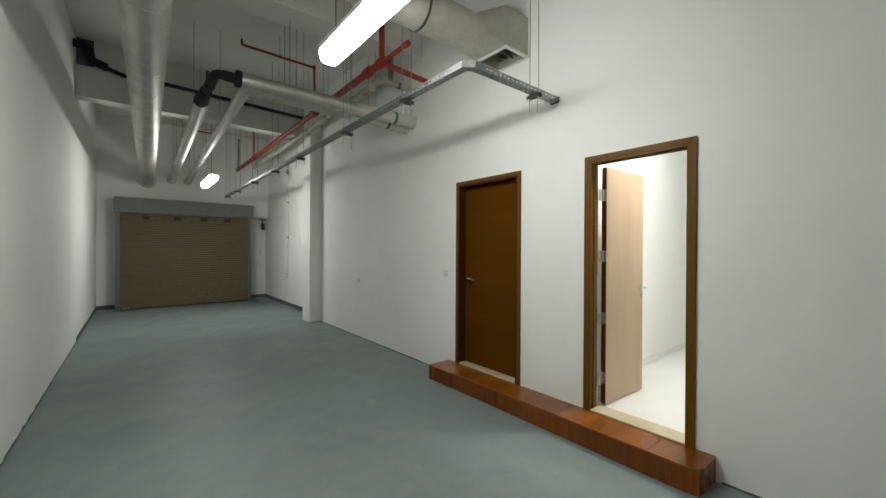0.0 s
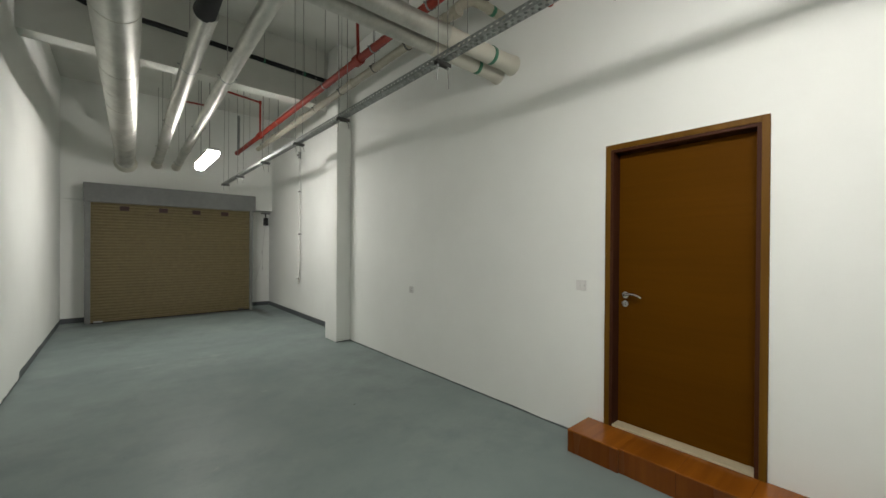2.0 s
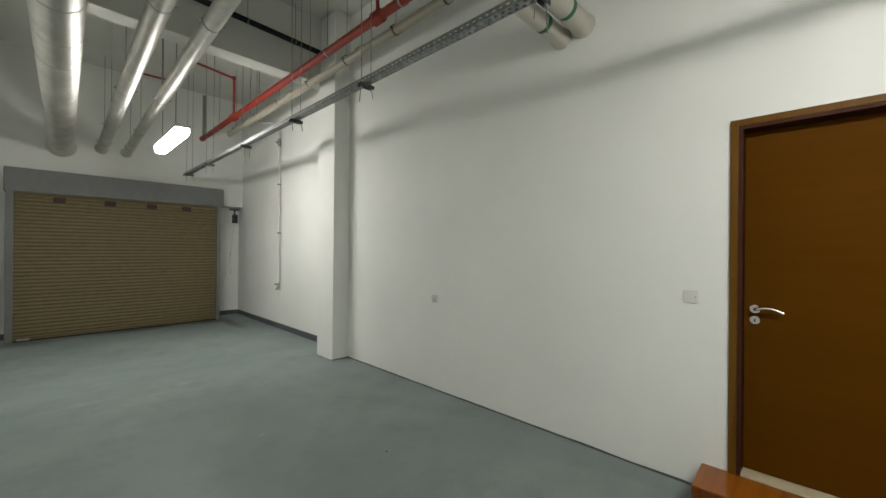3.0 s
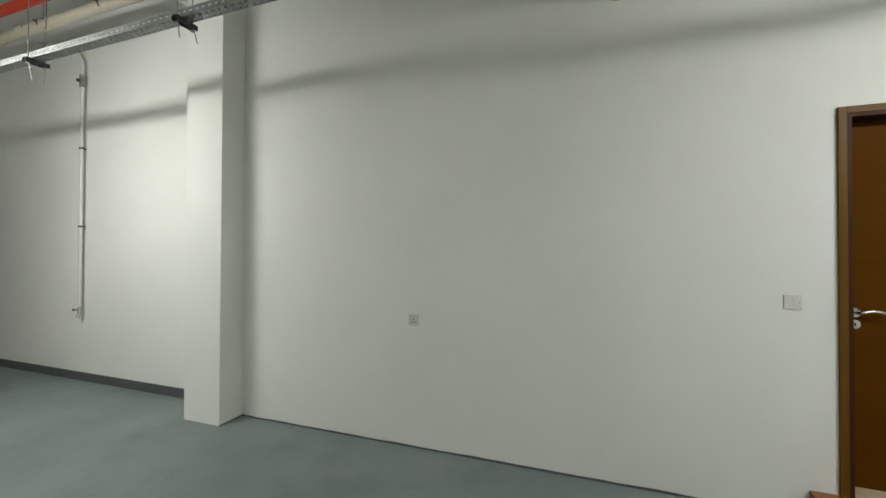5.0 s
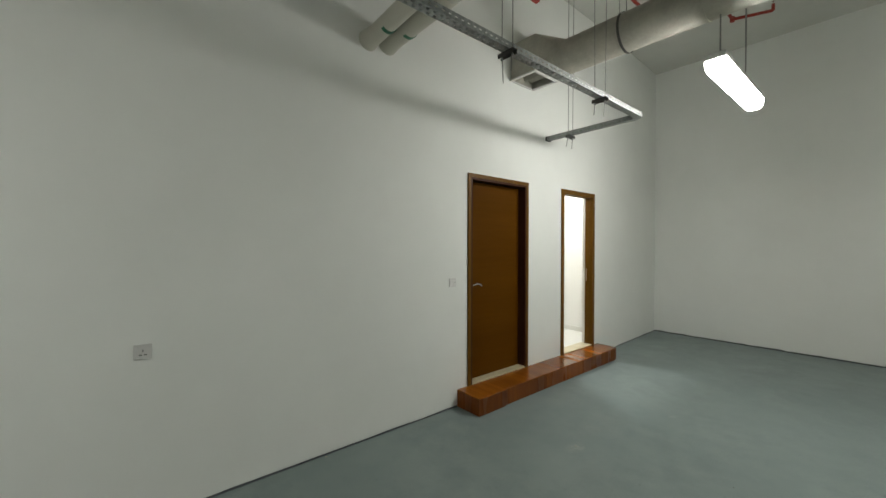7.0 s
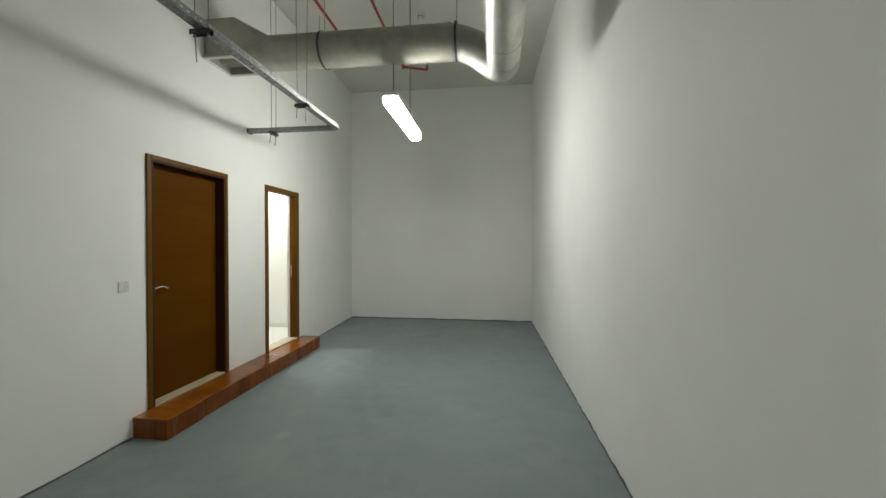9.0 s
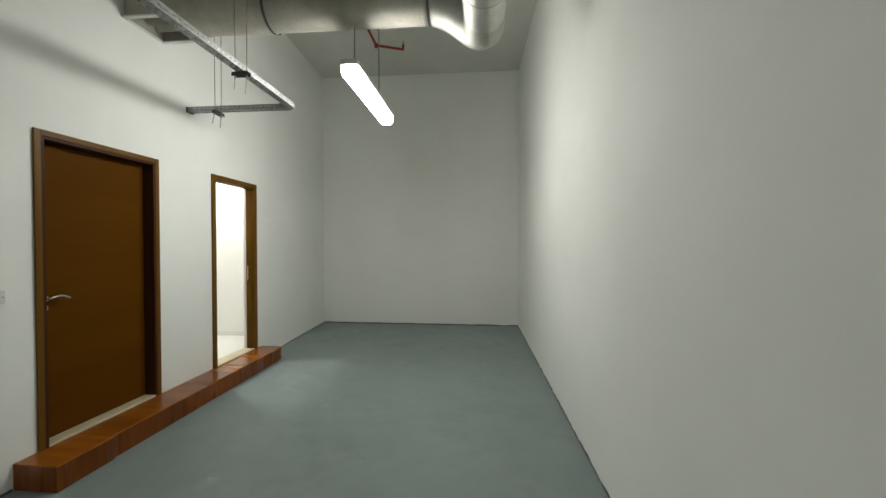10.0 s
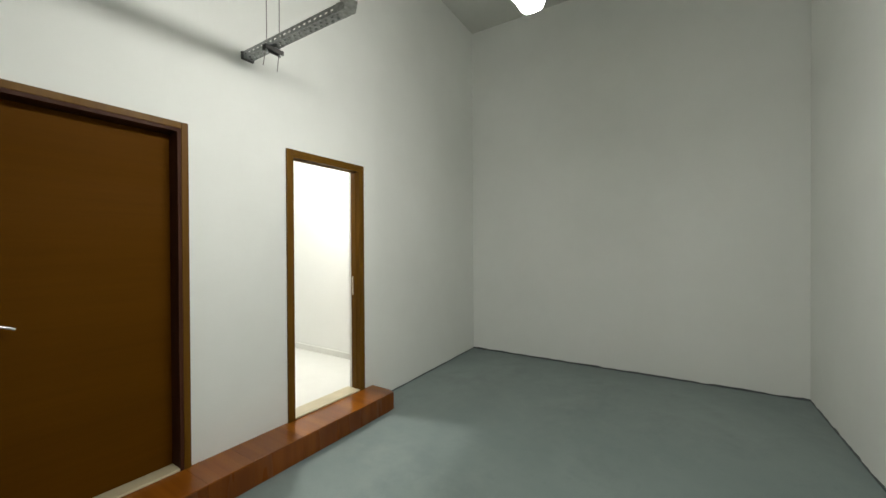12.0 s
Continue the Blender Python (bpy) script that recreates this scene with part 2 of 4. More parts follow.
def tube(points, radius, sides=16, bm=None, caps=True, bend=0.0, wobble=0.0):
    """A pipe along points; radius is a number or one number for each point."""
    pts = rounded(points, bend) if bend else [Vector(p) for p in points]
    rad = radius if isinstance(radius, (list, tuple)) else [radius] * len(pts)
    bm = bm if bm is not None else bmesh.new()
    rings, up = [], None
    for i, p in enumerate(pts):
        d = (pts[min(i + 1, len(pts) - 1)] - pts[max(i - 1, 0)]).normalized()
        if up is None:
            up = Vector((0, 0, 1)) if abs(d.z) < 0.9 else Vector((1, 0, 0))
        side = d.cross(up).normalized()
        up = side.cross(d).normalized()
        ring = []
        for k in range(sides):
            a = 2 * math.pi * k / sides
            r = rad[i] * (1 + wobble * noise.noise(p * 2.3 + Vector((k, 0, 0))))
            ring.append(bm.verts.new(p + (side * math.cos(a) + up * math.sin(a)) * r))
        rings.append(ring)
    for a, b in zip(rings, rings[1:]):
        for k in range(sides):
            bm.faces.new((a[k], a[(k + 1) % sides], b[(k + 1) % sides], b[k]))
    if caps:
        bm.faces.new(list(reversed(rings[0])))
        bm.faces.new(rings[-1])
    return bm


def ring_clamp(centre, axis, r, width=0.03, thick=0.004, sides=20, ears=True):
    """A pipe clamp: a flat band round the pipe with two bolted ears."""
    axis = Vector(axis).normalized()
    c = Vector(centre)
    up = Vector((0, 0, 1)) if abs(axis.z) < 0.9 else Vector((1, 0, 0))
    side = axis.cross(up).normalized()
    up = side.cross(axis)
    bm = bmesh.new()
    loops = []
    for d, rr in ((-1, r), (-1, r + thick), (1, r + thick), (1, r)):
        loops.append([bm.verts.new(c + axis * d * width / 2 + (side * math.cos(2 * math.pi * k / sides) + up * math.sin(2 * math.pi * k / sides)) * rr) for k in range(sides)])
    for a, b in zip(loops, loops[1:] + loops[:1]):
        for k in range(sides):
            bm.faces.new((a[k], a[(k + 1) % sides], b[(k + 1) % sides], b[k]))
    for s in (-1, 1) if ears else ():
        m = Matrix.Translation(c + side * s * (r + 0.012)) @ Matrix((side, axis, up)).transposed().to_4x4()
        b = bmesh.new()
        bmesh.ops.create_cube(b, size=1.0, matrix=m @ Matrix.Diagonal((0.026, width * 0.8, 0.010, 1)))
        join(bm, b)
    return bm


def rod(name, x, y, z0, z1, parent, r=0.005, lean=(0, 0)):
    bm = tube([(x, y, z0), (x + lean[0], y + lean[1], z1)], r, 6)
    if parent is not None:
        return part(name, bm, ROD, parent)
    return mesh_object(name, bm, ROD)


def structure(name, bm, material, label, category, smooth=False):
    return tagged(mesh_object(name, bm, material, smooth), label, category, kind="structure")


# ---------------------------------------------------------------- the shell
def slanted(a, b, t, z0, z1):
    """A wall prism whose inner face runs in plan from a to b."""
    bm = bmesh.new()
    q = [(a[0], a[1]), (b[0], b[1]), (b[0] + t, b[1]), (a[0] + t, a[1])]
    lo, hi = [bm.verts.new((*p, z0)) for p in q], [bm.verts.new((*p, z1)) for p in q]
    bm.faces.new(lo)
    bm.faces.new(hi)
    for k in range(4):
        bm.faces.new((lo[k], lo[(k + 1) % 4], hi[(k + 1) % 4], hi[k]))
    return bm


def west_x(y):
    """The long west wall stands a little askew up to y = 4."""
    return -0.69 - 0.0115 * (min(y, 4.0) - YB)


floor_bm = box(XL - T, XF + T, YB - T, YS + 1.2, -0.15, 0.0)
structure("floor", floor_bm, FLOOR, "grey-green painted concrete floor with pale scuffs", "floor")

west = slanted((west_x(YB - T), YB - T), (west_x(4.0), 4.0), -T, 0.001, H + 0.3)
join(west, slanted((west_x(4.0), 4.0), (west_x(YS), YS + T), -T, 0.001, H + 0.3))
structure("wall_west", west, WALL, "plain white painted plaster long wall", "wall")
structure("wall_south", box(-0.689, XF + T, YB - T, YB, 0.001, H + 0.3), WALL, "plain white painted plaster end wall", "wall")

# the wall with the two doors: openings cut through
D1Y0, D1Y1, D1Z0, D1Z1 = 0.815, 1.583, 0.1725, 2.317     # open door
D2Y0, D2Y1, D2Z0, D2Z1 = 2.367, 3.279, 0.1725, 2.317     # closed door
WX = XR + 0.15
XSE = 3.12     # the wall leans out towards the south-east corner
east = bmesh.new()
join(east, slanted((XSE, YB), (XR, 0.6), WX - XR, 0.001, H))
for y0, y1, z0, z1 in ((0.6, D1Y0, 0.001, H), (D1Y0, D1Y1, D1Z1, H), (D1Y0, D1Y1, 0.001, D1Z0 - 0.002), (D1Y1, D2Y0, 0.001, H),
                       (D2Y0, D2Y1, D2Z1, H), (D2Y0, D2Y1, 0.001, D2Z0 - 0.002), (D2Y1, 7.9, 0.001, H)):
    box(XR, WX, y0, y1, z0, z1, bm=east)
structure("wall_east", east, WALL, "white painted plaster wall with two door openings", "wall")
structure("column", box(2.79, XF + T, 7.66, 8.09, 0.001, H, 0.006), WALL, "white painted square concrete column against the wall", "column")
structure("wall_east_far", slanted((XF, 8.0), (XF, YS + T), T, 0.0015, H + 0.3), WALL, "white painted recessed wall beyond the column", "wall")

# front wall: two piers, a deep upper wall that the shutter hangs from
SX0, SX1 = -0.41, 2.70
YP = 12.35     # face of the west pier
structure("wall_north_pier_west", box(XL - 0.05, SX0 + 0.12, YP, YS + T, 0.001, 2.5), WALL, "white painted wall pier beside the shutter", "wall")
structure("wall_north_pier_east", box(SX1 - 0.04, XF, YS, YS + T, 0.001, 2.5), WALL, "white painted wall pier beside the shutter", "wall")
structure("wall_north_upper", box(XL - 0.05, XF, YU, YS + T, 2.46, H + 0.3, 0.004), WALL, "white painted upper wall above the roller shutter", "wall")
structure("wall_north_closing", box(SX0, SX1, YS + 0.05, YS + T, 0.001, 2.47), GREYPAINT, "dark wall behind the roller shutter", "wall")

ceil_bm = box(XL - T, XF + T, YB - T, YS + T, H, H + 0.25)
structure("ceiling", ceil_bm, CEIL, "grey-white painted bare concrete ceiling slab", "ceiling")
for nm, y0, y1, zb in (("beam_middle", 4.05, 4.45, 4.15), ("beam_far", 8.05, 8.30, 3.92)):
    structure(nm, box(XL - 0.05, XF, y0, y1, zb, H + 0.02, 0.008), CEIL, "grey-white painted concrete ceiling beam", "beam")

# skirting: a raised dark grey band in the far part, an uneven paint edge elsewhere
structure("baseboard_east_far", slanted((XF - 0.015, 8.09), (XF - 0.015, YS - 0.015), 0.018, 0.0, 0.095), GREYPAINT, "dark grey painted skirting along the recessed wall", "skirting")
structure("baseboard_north_east", box(SX1 - 0.04, XF - 0.016, YS - 0.014, YS, 0.0, 0.095, 0.002), GREYPAINT, "dark grey painted skirting on the front pier", "skirting")
structure("baseboard_north_west", box(XL - 0.02, SX0 + 0.12, YP - 0.014, YP, 0.0, 0.10, 0.002), GREYPAINT, "dark grey painted skirting on the front pier", "skirting")


def paint_edge(name, a, b, normal, h, seed, length_step=0.11, rag=0.5):
    """Floor paint brushed a little up a wall, with an uneven upper edge."""
    a, b, n = Vector(a), Vector(b), Vector(normal)
    steps = max(2, int((b - a).length / length_step))
    bm = bmesh.new()
    cols = []
    for i in range(steps + 1):
        p = a.lerp(b, i / steps)
        hh = h * max(0.2, 1 + rag * noise.noise(Vector((i * 0.37, seed, 0))) + 0.5 * rag * noise.noise(Vector((i * 1.7, seed, 3))))
        t = 0.0035 + 0.0015 * noise.noise(Vector((i * 0.9, seed, 8)))
        cols.append([bm.verts.new(p + n * t), bm.verts.new(p + n * t * 0.7 + Vector((0, 0, hh))), bm.verts.new(p - n * 0.003 + Vector((0, 0, hh))), bm.verts.new(p - n * 0.003)])
    for c, d in zip(cols, cols[1:]):
        for k in range(4):
            bm.faces.new((c[k], d[k], d[(k + 1) % 4], c[(k + 1) % 4]))
    bm.faces.new(cols[0])
    bm.faces.new(list(reversed(cols[-1])))
    return structure(name, bm, GREYPAINT, "uneven dark grey paint line at the foot of the wall", "skirting")


paint_edge("trim_east", (XR, 3.46, 0.0), (XR, 7.66, 0.0), (-1, 0, 0), 0.014, 1)
paint_edge("trim_east_back", (XSE, YB, 0.0), (XR, 0.62, 0.0), (-1, 0, 0), 0.013, 2)
paint_edge("trim_south", (-0.689, YB, 0.0), (XSE, YB, 0.0), (0, 1, 0), 0.020, 3, 0.06, 0.8)
paint_edge("trim_west_back", (west_x(YB), YB, 0.0), (west_x(4.0), 4.0, 0.0), (1, 0, 0), 0.017, 4, 0.05, 1.4)
paint_edge("trim_west", (west_x(4.0), 4.0, 0.0), (west_x(8.35), 8.35, 0.0), (1, 0, 0), 0.017, 7, 0.05, 1.4)
paint_edge("trim_west_far", (west_x(8.35), 8.35, 0.0), (west_x(YP), YP, 0.0), (1, 0, 0), 0.085, 5, rag=0.15)
paint_edge("trim_column", (2.79, 7.66, 0.0), (XR, 7.66, 0.0), (0, -1, 0), 0.012, 6)

# ---------------------------------------------------------------- the lit room behind the open door
RX1, RY0, RY1, RZ1 = 8.3, 0.17, 1.84, 3.4
structure("side_room_floor", box(XR + 0.13, RX1, RY0, RY1, 0.03, 0.176), INTILE, "pale glossy stone tile floor of the side room", "floor")
structure("side_room_wall_south", box(WX, RX1, RY0 - 0.1, RY0, 0.03, RZ1), INNER, "bright white painted side room wall", "wall")
structure("side_room_wall_north", box(WX, RX1, RY1, RY1 + 0.1, 0.03, RZ1), INNER, "bright white painted side room wall", "wall")
structure("side_room_wall_east", box(RX1, RX1 + 0.1, RY0 - 0.1, RY1 + 0.1, 0.03, RZ1), INNER, "bright white painted side room end wall", "wall")
structure("side_room_ceiling", box(WX, RX1 + 0.1, RY0 - 0.1, RY1 + 0.1, RZ1, RZ1 + 0.1), INNER, "white painted side room ceiling", "ceiling")
structure("side_room_baseboard_north", box(WX, RX1, RY1 - 0.012, RY1, 0.176, 0.25, 0.002), INTILE, "cream stone skirting in the side room", "skirting")
structure("side_room_baseboard_south", box(WX, RX1, RY0, RY0 + 0.012, 0.176, 0.25, 0.002), INTILE, "cream stone skirting in the side room", "skirting")
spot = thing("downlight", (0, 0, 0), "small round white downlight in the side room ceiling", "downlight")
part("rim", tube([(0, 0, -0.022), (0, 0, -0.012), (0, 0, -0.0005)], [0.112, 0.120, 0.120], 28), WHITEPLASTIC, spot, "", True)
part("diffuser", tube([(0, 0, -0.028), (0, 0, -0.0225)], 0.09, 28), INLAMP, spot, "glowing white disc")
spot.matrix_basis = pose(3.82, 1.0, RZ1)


# ---------------------------------------------------------------- doors
def door_frame(name, y0, y1, z0, z1, xa, xb, label, inner):
    """Casing round the opening, lining through the wall and a stop."""
    d = thing(name, (XR, (y0 + y1) / 2, z0), label, "door", kind="structure")
    w, lin = 0.040, 0.022
    f = XR - 0.018
    for y, o in ((y0, y0 - w), (y1, y1 + w)):
        part("casing", box(f, XR - 0.001, min(y, o), max(y, o), z0, z1 + w, 0.003), FRAMEWOOD, d)
    part("casing", box(f, XR - 0.001, y0, y1, z1, z1 + w, 0.003), FRAMEWOOD, d)
    part("lining", box(f + 0.003, xb, y0, y0 + lin, z0, z1, 0.002), inner, d)
    part("lining", box(f + 0.003, xb, y1 - lin, y1, z0, z1, 0.002), inner, d)
    part("lining", box(f + 0.003, xb, y0 + lin, y1 - lin, z1 - lin, z1, 0.002), inner, d)
    return d


def lever(parent, x, y, z, facing, towards):
    """Lever handle with a rose and a keyhole plate; facing is the side it stands proud on (+1 or -1 in x), towards the way the lever points in y."""
    rose = tube([(x, y, z), (x + facing * 0.009, y, z)], 0.026, 20)
    handle = part("door_handle", rose, CHROME, parent, "brushed nickel lever handle", True)
    arm = tube(rounded([(x + facing * 0.006, y, z), (x + facing * 0.048, y, z), (x + facing * 0.052, y + towards * 0.045, z + 0.014), (x + facing * 0.050, y + towards * 0.09, z + 0.012), (x + facing * 0.047, y + towards * 0.135, z - 0.010)], 0.025), 0.0092, 12)
    part("lever", arm, CHROME, handle, "", True)
    part("keyhole_plate", tube([(x, y, z - 0.068), (x + facing * 0.008, y, z - 0.068)], 0.025, 20), CHROME, parent, "round nickel keyhole plate", True)
    part("keyhole", box(x + facing * 0.0075, x + facing * 0.010, y - 0.003, y + 0.003, z - 0.080, z - 0.060, 0.001), BLACKPLASTIC, parent)


# closed brown door
# this lining's colour carries the shade inside the frame
d2 = door_frame("door_1", D2Y0, D2Y1, D2Z0, D2Z1, XR - 0.018, XR + 0.149, "closed dark brown veneered flush door in a brown frame", SHADELINING)
LX = XR + 0.086
part("leaf", box(LX, LX + 0.044, D2Y0 + 0.025, D2Y1 - 0.025, 0.191, D2Z1 - 0.026, 0.002), LEAFWOOD, d2, "dark brown wood veneer leaf")
for yy in (D2Y0 + 0.022, D2Y1 - 0.044):
    part("stop", box(LX + 0.046, LX + 0.058, yy, yy + 0.022, 0.18, D2Z1 - 0.022, 0.001), FRAMEWOOD, d2)
lever(d2, LX, D2Y1 - 0.078, 1.192, -1, -1)
tagged(mesh_object("threshold", box(XR - 0.012, XR + 0.15, D2Y0 + 0.001, D2Y1 - 0.022, 0.1725, 0.188, 0.003), MARBLE), "cream marble threshold under the closed door", "threshold", kind="structure")
structure("closed_room_back", box(WX + 0.02, WX + 0.1, D2Y0 - 0.15, D2Y1 + 0.15, 0.1, D2Z1 + 0.2), GREYPAINT, "dark wall behind the closed door", "wall")

# open door: leaf swung into the side room
d1 = door_frame("door_2", D1Y0, D1Y1, D1Z0, D1Z1, XR - 0.018, XR + 0.100, "open door with a pale inner face in a brown frame", FRAMEWOOD)
for a, b in ((D1Y0 + 0.022, D1Y0 + 0.030), (D1Y1 - 0.030, D1Y1 - 0.022)):
    part("stop", box(XR + 0.028, XR + 0.052, a, b, 0.187, D1Z1 - 0.022, 0.0015), FRAMEWOOD, d1)
part("stop", box(XR + 0.028, XR + 0.052, D1Y0 + 0.030, D1Y1 - 0.030, D1Z1 - 0.030, D1Z1 - 0.022, 0.0015), FRAMEWOOD, d1)
leaf_bm = box(0.0, 0.66, -0.044, 0.0, 0.186, D1Z1 - 0.027, 0.002)
LEAFPOSE = pose(XR + 0.192, D1Y1 - 0.011, 0, 0, 0, -2.6)
bmesh.ops.transform(leaf_bm, matrix=LEAFPOSE, verts=leaf_bm.verts[:])
leaf = part("leaf", leaf_bm, PALEWOOD, d1, "pale beige veneered door leaf standing open")
edge_bm = box(-0.004, 0.0005, -0.0435, -0.0005, 0.187, D1Z1 - 0.028, 0.001)
bmesh.ops.transform(edge_bm, matrix=LEAFPOSE, verts=edge_bm.verts[:])
part("lipping", edge_bm, LEAFWOOD, leaf, "dark brown edge lipping")
HY0 = D1Y1 - 0.011 - 0.044
for hz in (0.42, 0.95, 1.50, 2.04):
    hb = box(XR + 0.099, XR + 0.189, HY0 + 0.020, HY0 + 0.023, hz - 0.05, hz + 0.05, 0.0008)
    tube([(XR + 0.150, HY0 + 0.017, hz - 0.052), (XR + 0.150, HY0 + 0.017, hz + 0.052)], 0.0055, 10, hb)
    part("hinge", hb, HINGE, d1, "worn nickel butt hinge")
    part("hinge_plate", box(XR + 0.1845, XR + 0.1875, HY0 + 0.003, HY0 + 0.041, hz - 0.05, hz + 0.05, 0.0006), HINGE, d1)
lv = Vector(LEAFPOSE @ Vector((0.622, -0.044, 0)))
hrose = tube([(lv.x, lv.y, 1.19), (lv.x, lv.y - 0.009, 1.19)], 0.026, 18)
hh = part("door_handle", hrose, CHROME, d1, "brushed nickel lever handle", True)
part("lever", tube(rounded([(lv.x, lv.y - 0.006, 1.19), (lv.x, lv.y - 0.05, 1.19), (lv.x - 0.06, lv.y - 0.052, 1.2), (lv.x - 0.125, lv.y - 0.047, 1.187)], 0.025), 0.009, 10), CHROME, hh, "", True)
part("keyhole_plate", tube([(lv.x, lv.y, 1.122), (lv.x, lv.y - 0.008, 1.122)], 0.025, 18), CHROME, d1, "", True)
part("strike_plate", box(XR + 0.070, XR + 0.090, D1Y0 + 0.0215, D1Y0 + 0.0235, 1.10, 1.28, 0.0005), CHROME, d1, "steel strike plate")
tagged(mesh_object("threshold", box(XR - 0.012, XR + 0.155, D1Y0 + 0.022, D1Y1 - 0.022, 0.1725, 0.186, 0.003), MARBLE), "cream marble threshold of the open door", "threshold", kind="structure")

# ---------------------------------------------------------------- wooden step in front of both doors
step = thing("step", (2.88, 2.05, 0), "long low reddish-brown veneered wooden step below the two doors", "step")
S0, S1, SZ = 0.655, 3.455, 0.171
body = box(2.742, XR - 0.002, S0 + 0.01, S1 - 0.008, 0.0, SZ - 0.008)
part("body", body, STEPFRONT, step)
cuts = [S0, 0.98, 1.36, 1.70, 2.08, 2.36, 2.72, 3.07, S1]
for i, (a, b) in enumerate(zip(cuts, cuts[1:])):
    g = 0.0007
    fx = 2.718 if b == S1 else 2.732
    top = box(fx, XR - 0.001, a + g, b - g, SZ - 0.010, SZ)
    fr = box(fx, 2.744, a + g, b - g, 0.002, SZ - 0.011)
    for bm_, soft in ((top, True), (fr, False)):
        if i == 0 and soft:
            es = [e for e in bm_.edges if all(abs(v.co.x - 2.732) < 1e-4 and abs(v.co.y - a - g) < 1e-4 for v in e.verts)]
            bmesh.ops.bevel(bm_, geom=es, offset=0.075, segments=6, affect="EDGES", profile=0.5)
        else:
            es = [e for e in bm_.edges if all(abs(v.co.x - fx) < 1e-4 and abs(v.co.z - (SZ if soft else -1)) < 1e-4 for v in e.verts)]
            if es:
                bmesh.ops.bevel(bm_, geom=es, offset=0.005, segments=2, affect="EDGES", profile=0.5)
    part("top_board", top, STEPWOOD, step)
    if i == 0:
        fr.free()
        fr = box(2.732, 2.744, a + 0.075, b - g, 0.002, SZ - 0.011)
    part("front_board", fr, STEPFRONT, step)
part("end_board", box(2.745, XR - 0.001, S1 - 0.010, S1 - 0.001, 0.002, SZ - 0.011), STEPFRONT, step)
corner = bmesh.new()
arc = [(2.732, S0 + 0.075)] + [(2.732 + 0.075 * (1 - math.cos(a * math.pi / 16)), S0 + 0.075 - 0.075 * math.sin(a * math.pi / 16)) for a in range(1, 8)] + [(2.807, S0), (XR - 0.001, S0)]
inner = [(x + 0.012 * (1 if i < len(arc) - 2 else 0.2), y + 0.012) for i, (x, y) in enumerate(arc)]
ring_lo = [corner.verts.new((x, y, 0.002)) for x, y in arc + inner[::-1]]
ring_hi = [corner.verts.new((x, y, SZ - 0.011)) for x, y in arc + inner[::-1]]
nr = len(ring_lo)
for k in range(nr):
    corner.faces.new((ring_lo[k], ring_lo[(k + 1) % nr], ring_hi[(k + 1) % nr], ring_hi[k]))
for k in range(len(arc) - 1):
    corner.faces.new((ring_hi[k], ring_hi[k + 1], ring_hi[nr - 2 - k], ring_hi[nr - 1 - k]))
    corner.faces.new((ring_lo[k], ring_lo[k + 1], ring_lo[nr - 2 - k], ring_lo[nr - 1 - k]))
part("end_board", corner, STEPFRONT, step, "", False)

# ---------------------------------------------------------------- wall plates
sock = thing("power_socket", (XR, 5.92, 0.997), "grey square wall socket with three pin holes", "socket")
part("plate", box(XR - 0.010, XR - 0.0005, 5.878, 5.963, 0.954, 1.040, 0.003), SOCKETGREY, sock)
for dy, dz, w, h in ((0, 0.014, 0.004, 0.010), (-0.012, -0.010, 0.010, 0.005), (0.012, -0.010, 0.010, 0.005)):
    part("pin_hole", box(XR - 0.0115, XR - 0.0095, 5.92 + dy - w / 2 * 1.4, 5.92 + dy + w / 2 * 1.4, 0.99 + dz - h / 2 * 1.4, 0.99 + dz + h / 2 * 1.4), HOODGREY, sock)
part("rocker", box(XR - 0.0135, XR - 0.009, 5.94, 5.952, 1.012, 1.028, 0.0015), SOCKETGREY, sock)

sw = thing("light_switch", (XR, 3.525, 1.246), "white square light switch plate beside the brown door", "light switch")
part("plate", box(XR - 0.009, XR - 0.0005, 3.482, 3.568, 1.204, 1.289, 0.003), WHITEPLASTIC, sw)
for a in (3.491, 3.527):
    part("rocker", box(XR - 0.0115, XR - 0.0085, a, a + 0.033, 1.222, 1.271, 0.0015), WHITEPLASTIC, sw)
part("indicator", box(XR - 0.0125, XR - 0.011, 3.493, 3.498, 1.243, 1.249), BLACKPLASTIC, sw)

# ---------------------------------------------------------------- roller shutter
sh = thing("roller_shutter", (1.15, 12.1, 0), "closed beige ribbed roller shutter with grey hood and side guides", "roller shutter")
HY = 11.95
part("hood", box(SX0, SX1 - 0.03, HY, YU - 0.002, 2.40, 2.775, 0.006), HOODGREY, sh, "grey painted sheet steel hood")
CY = HY + 0.06
for a, b in ((SX0 + 0.02, SX0 + 0.105), (SX1 - 0.155, SX1 - 0.088)):
    part("side_guide", box(a, b, CY - 0.04, CY + 0.08, 0.001, 2.40, 0.004), HOODGREY, sh, "grey steel guide rail")
slat = bmesh.new()
pitch = 0.060
prof = [(0.0, 0.0), (0.002, 0.008), (-0.004, 0.018), (-0.006, 0.030), (-0.004, 0.042), (0.002, 0.052), (0.002, 0.0595)]
n_slat = int(2.34 / pitch) + 1
cx0, cx1 = SX0 + 0.10, SX1 - 0.15
sl = [slat.verts.new((x, CY + dy, dz)) for x in (cx0, cx1) for dy, dz in prof]
bk = [slat.verts.new((x, CY + 0.012, dz)) for x in (cx0, cx1) for dz in (0.0, 0.0595)]
k = len(prof)
for i in range(k - 1):
    slat.faces.new((sl[i], sl[i + 1], sl[k + i + 1], sl[k + i]))
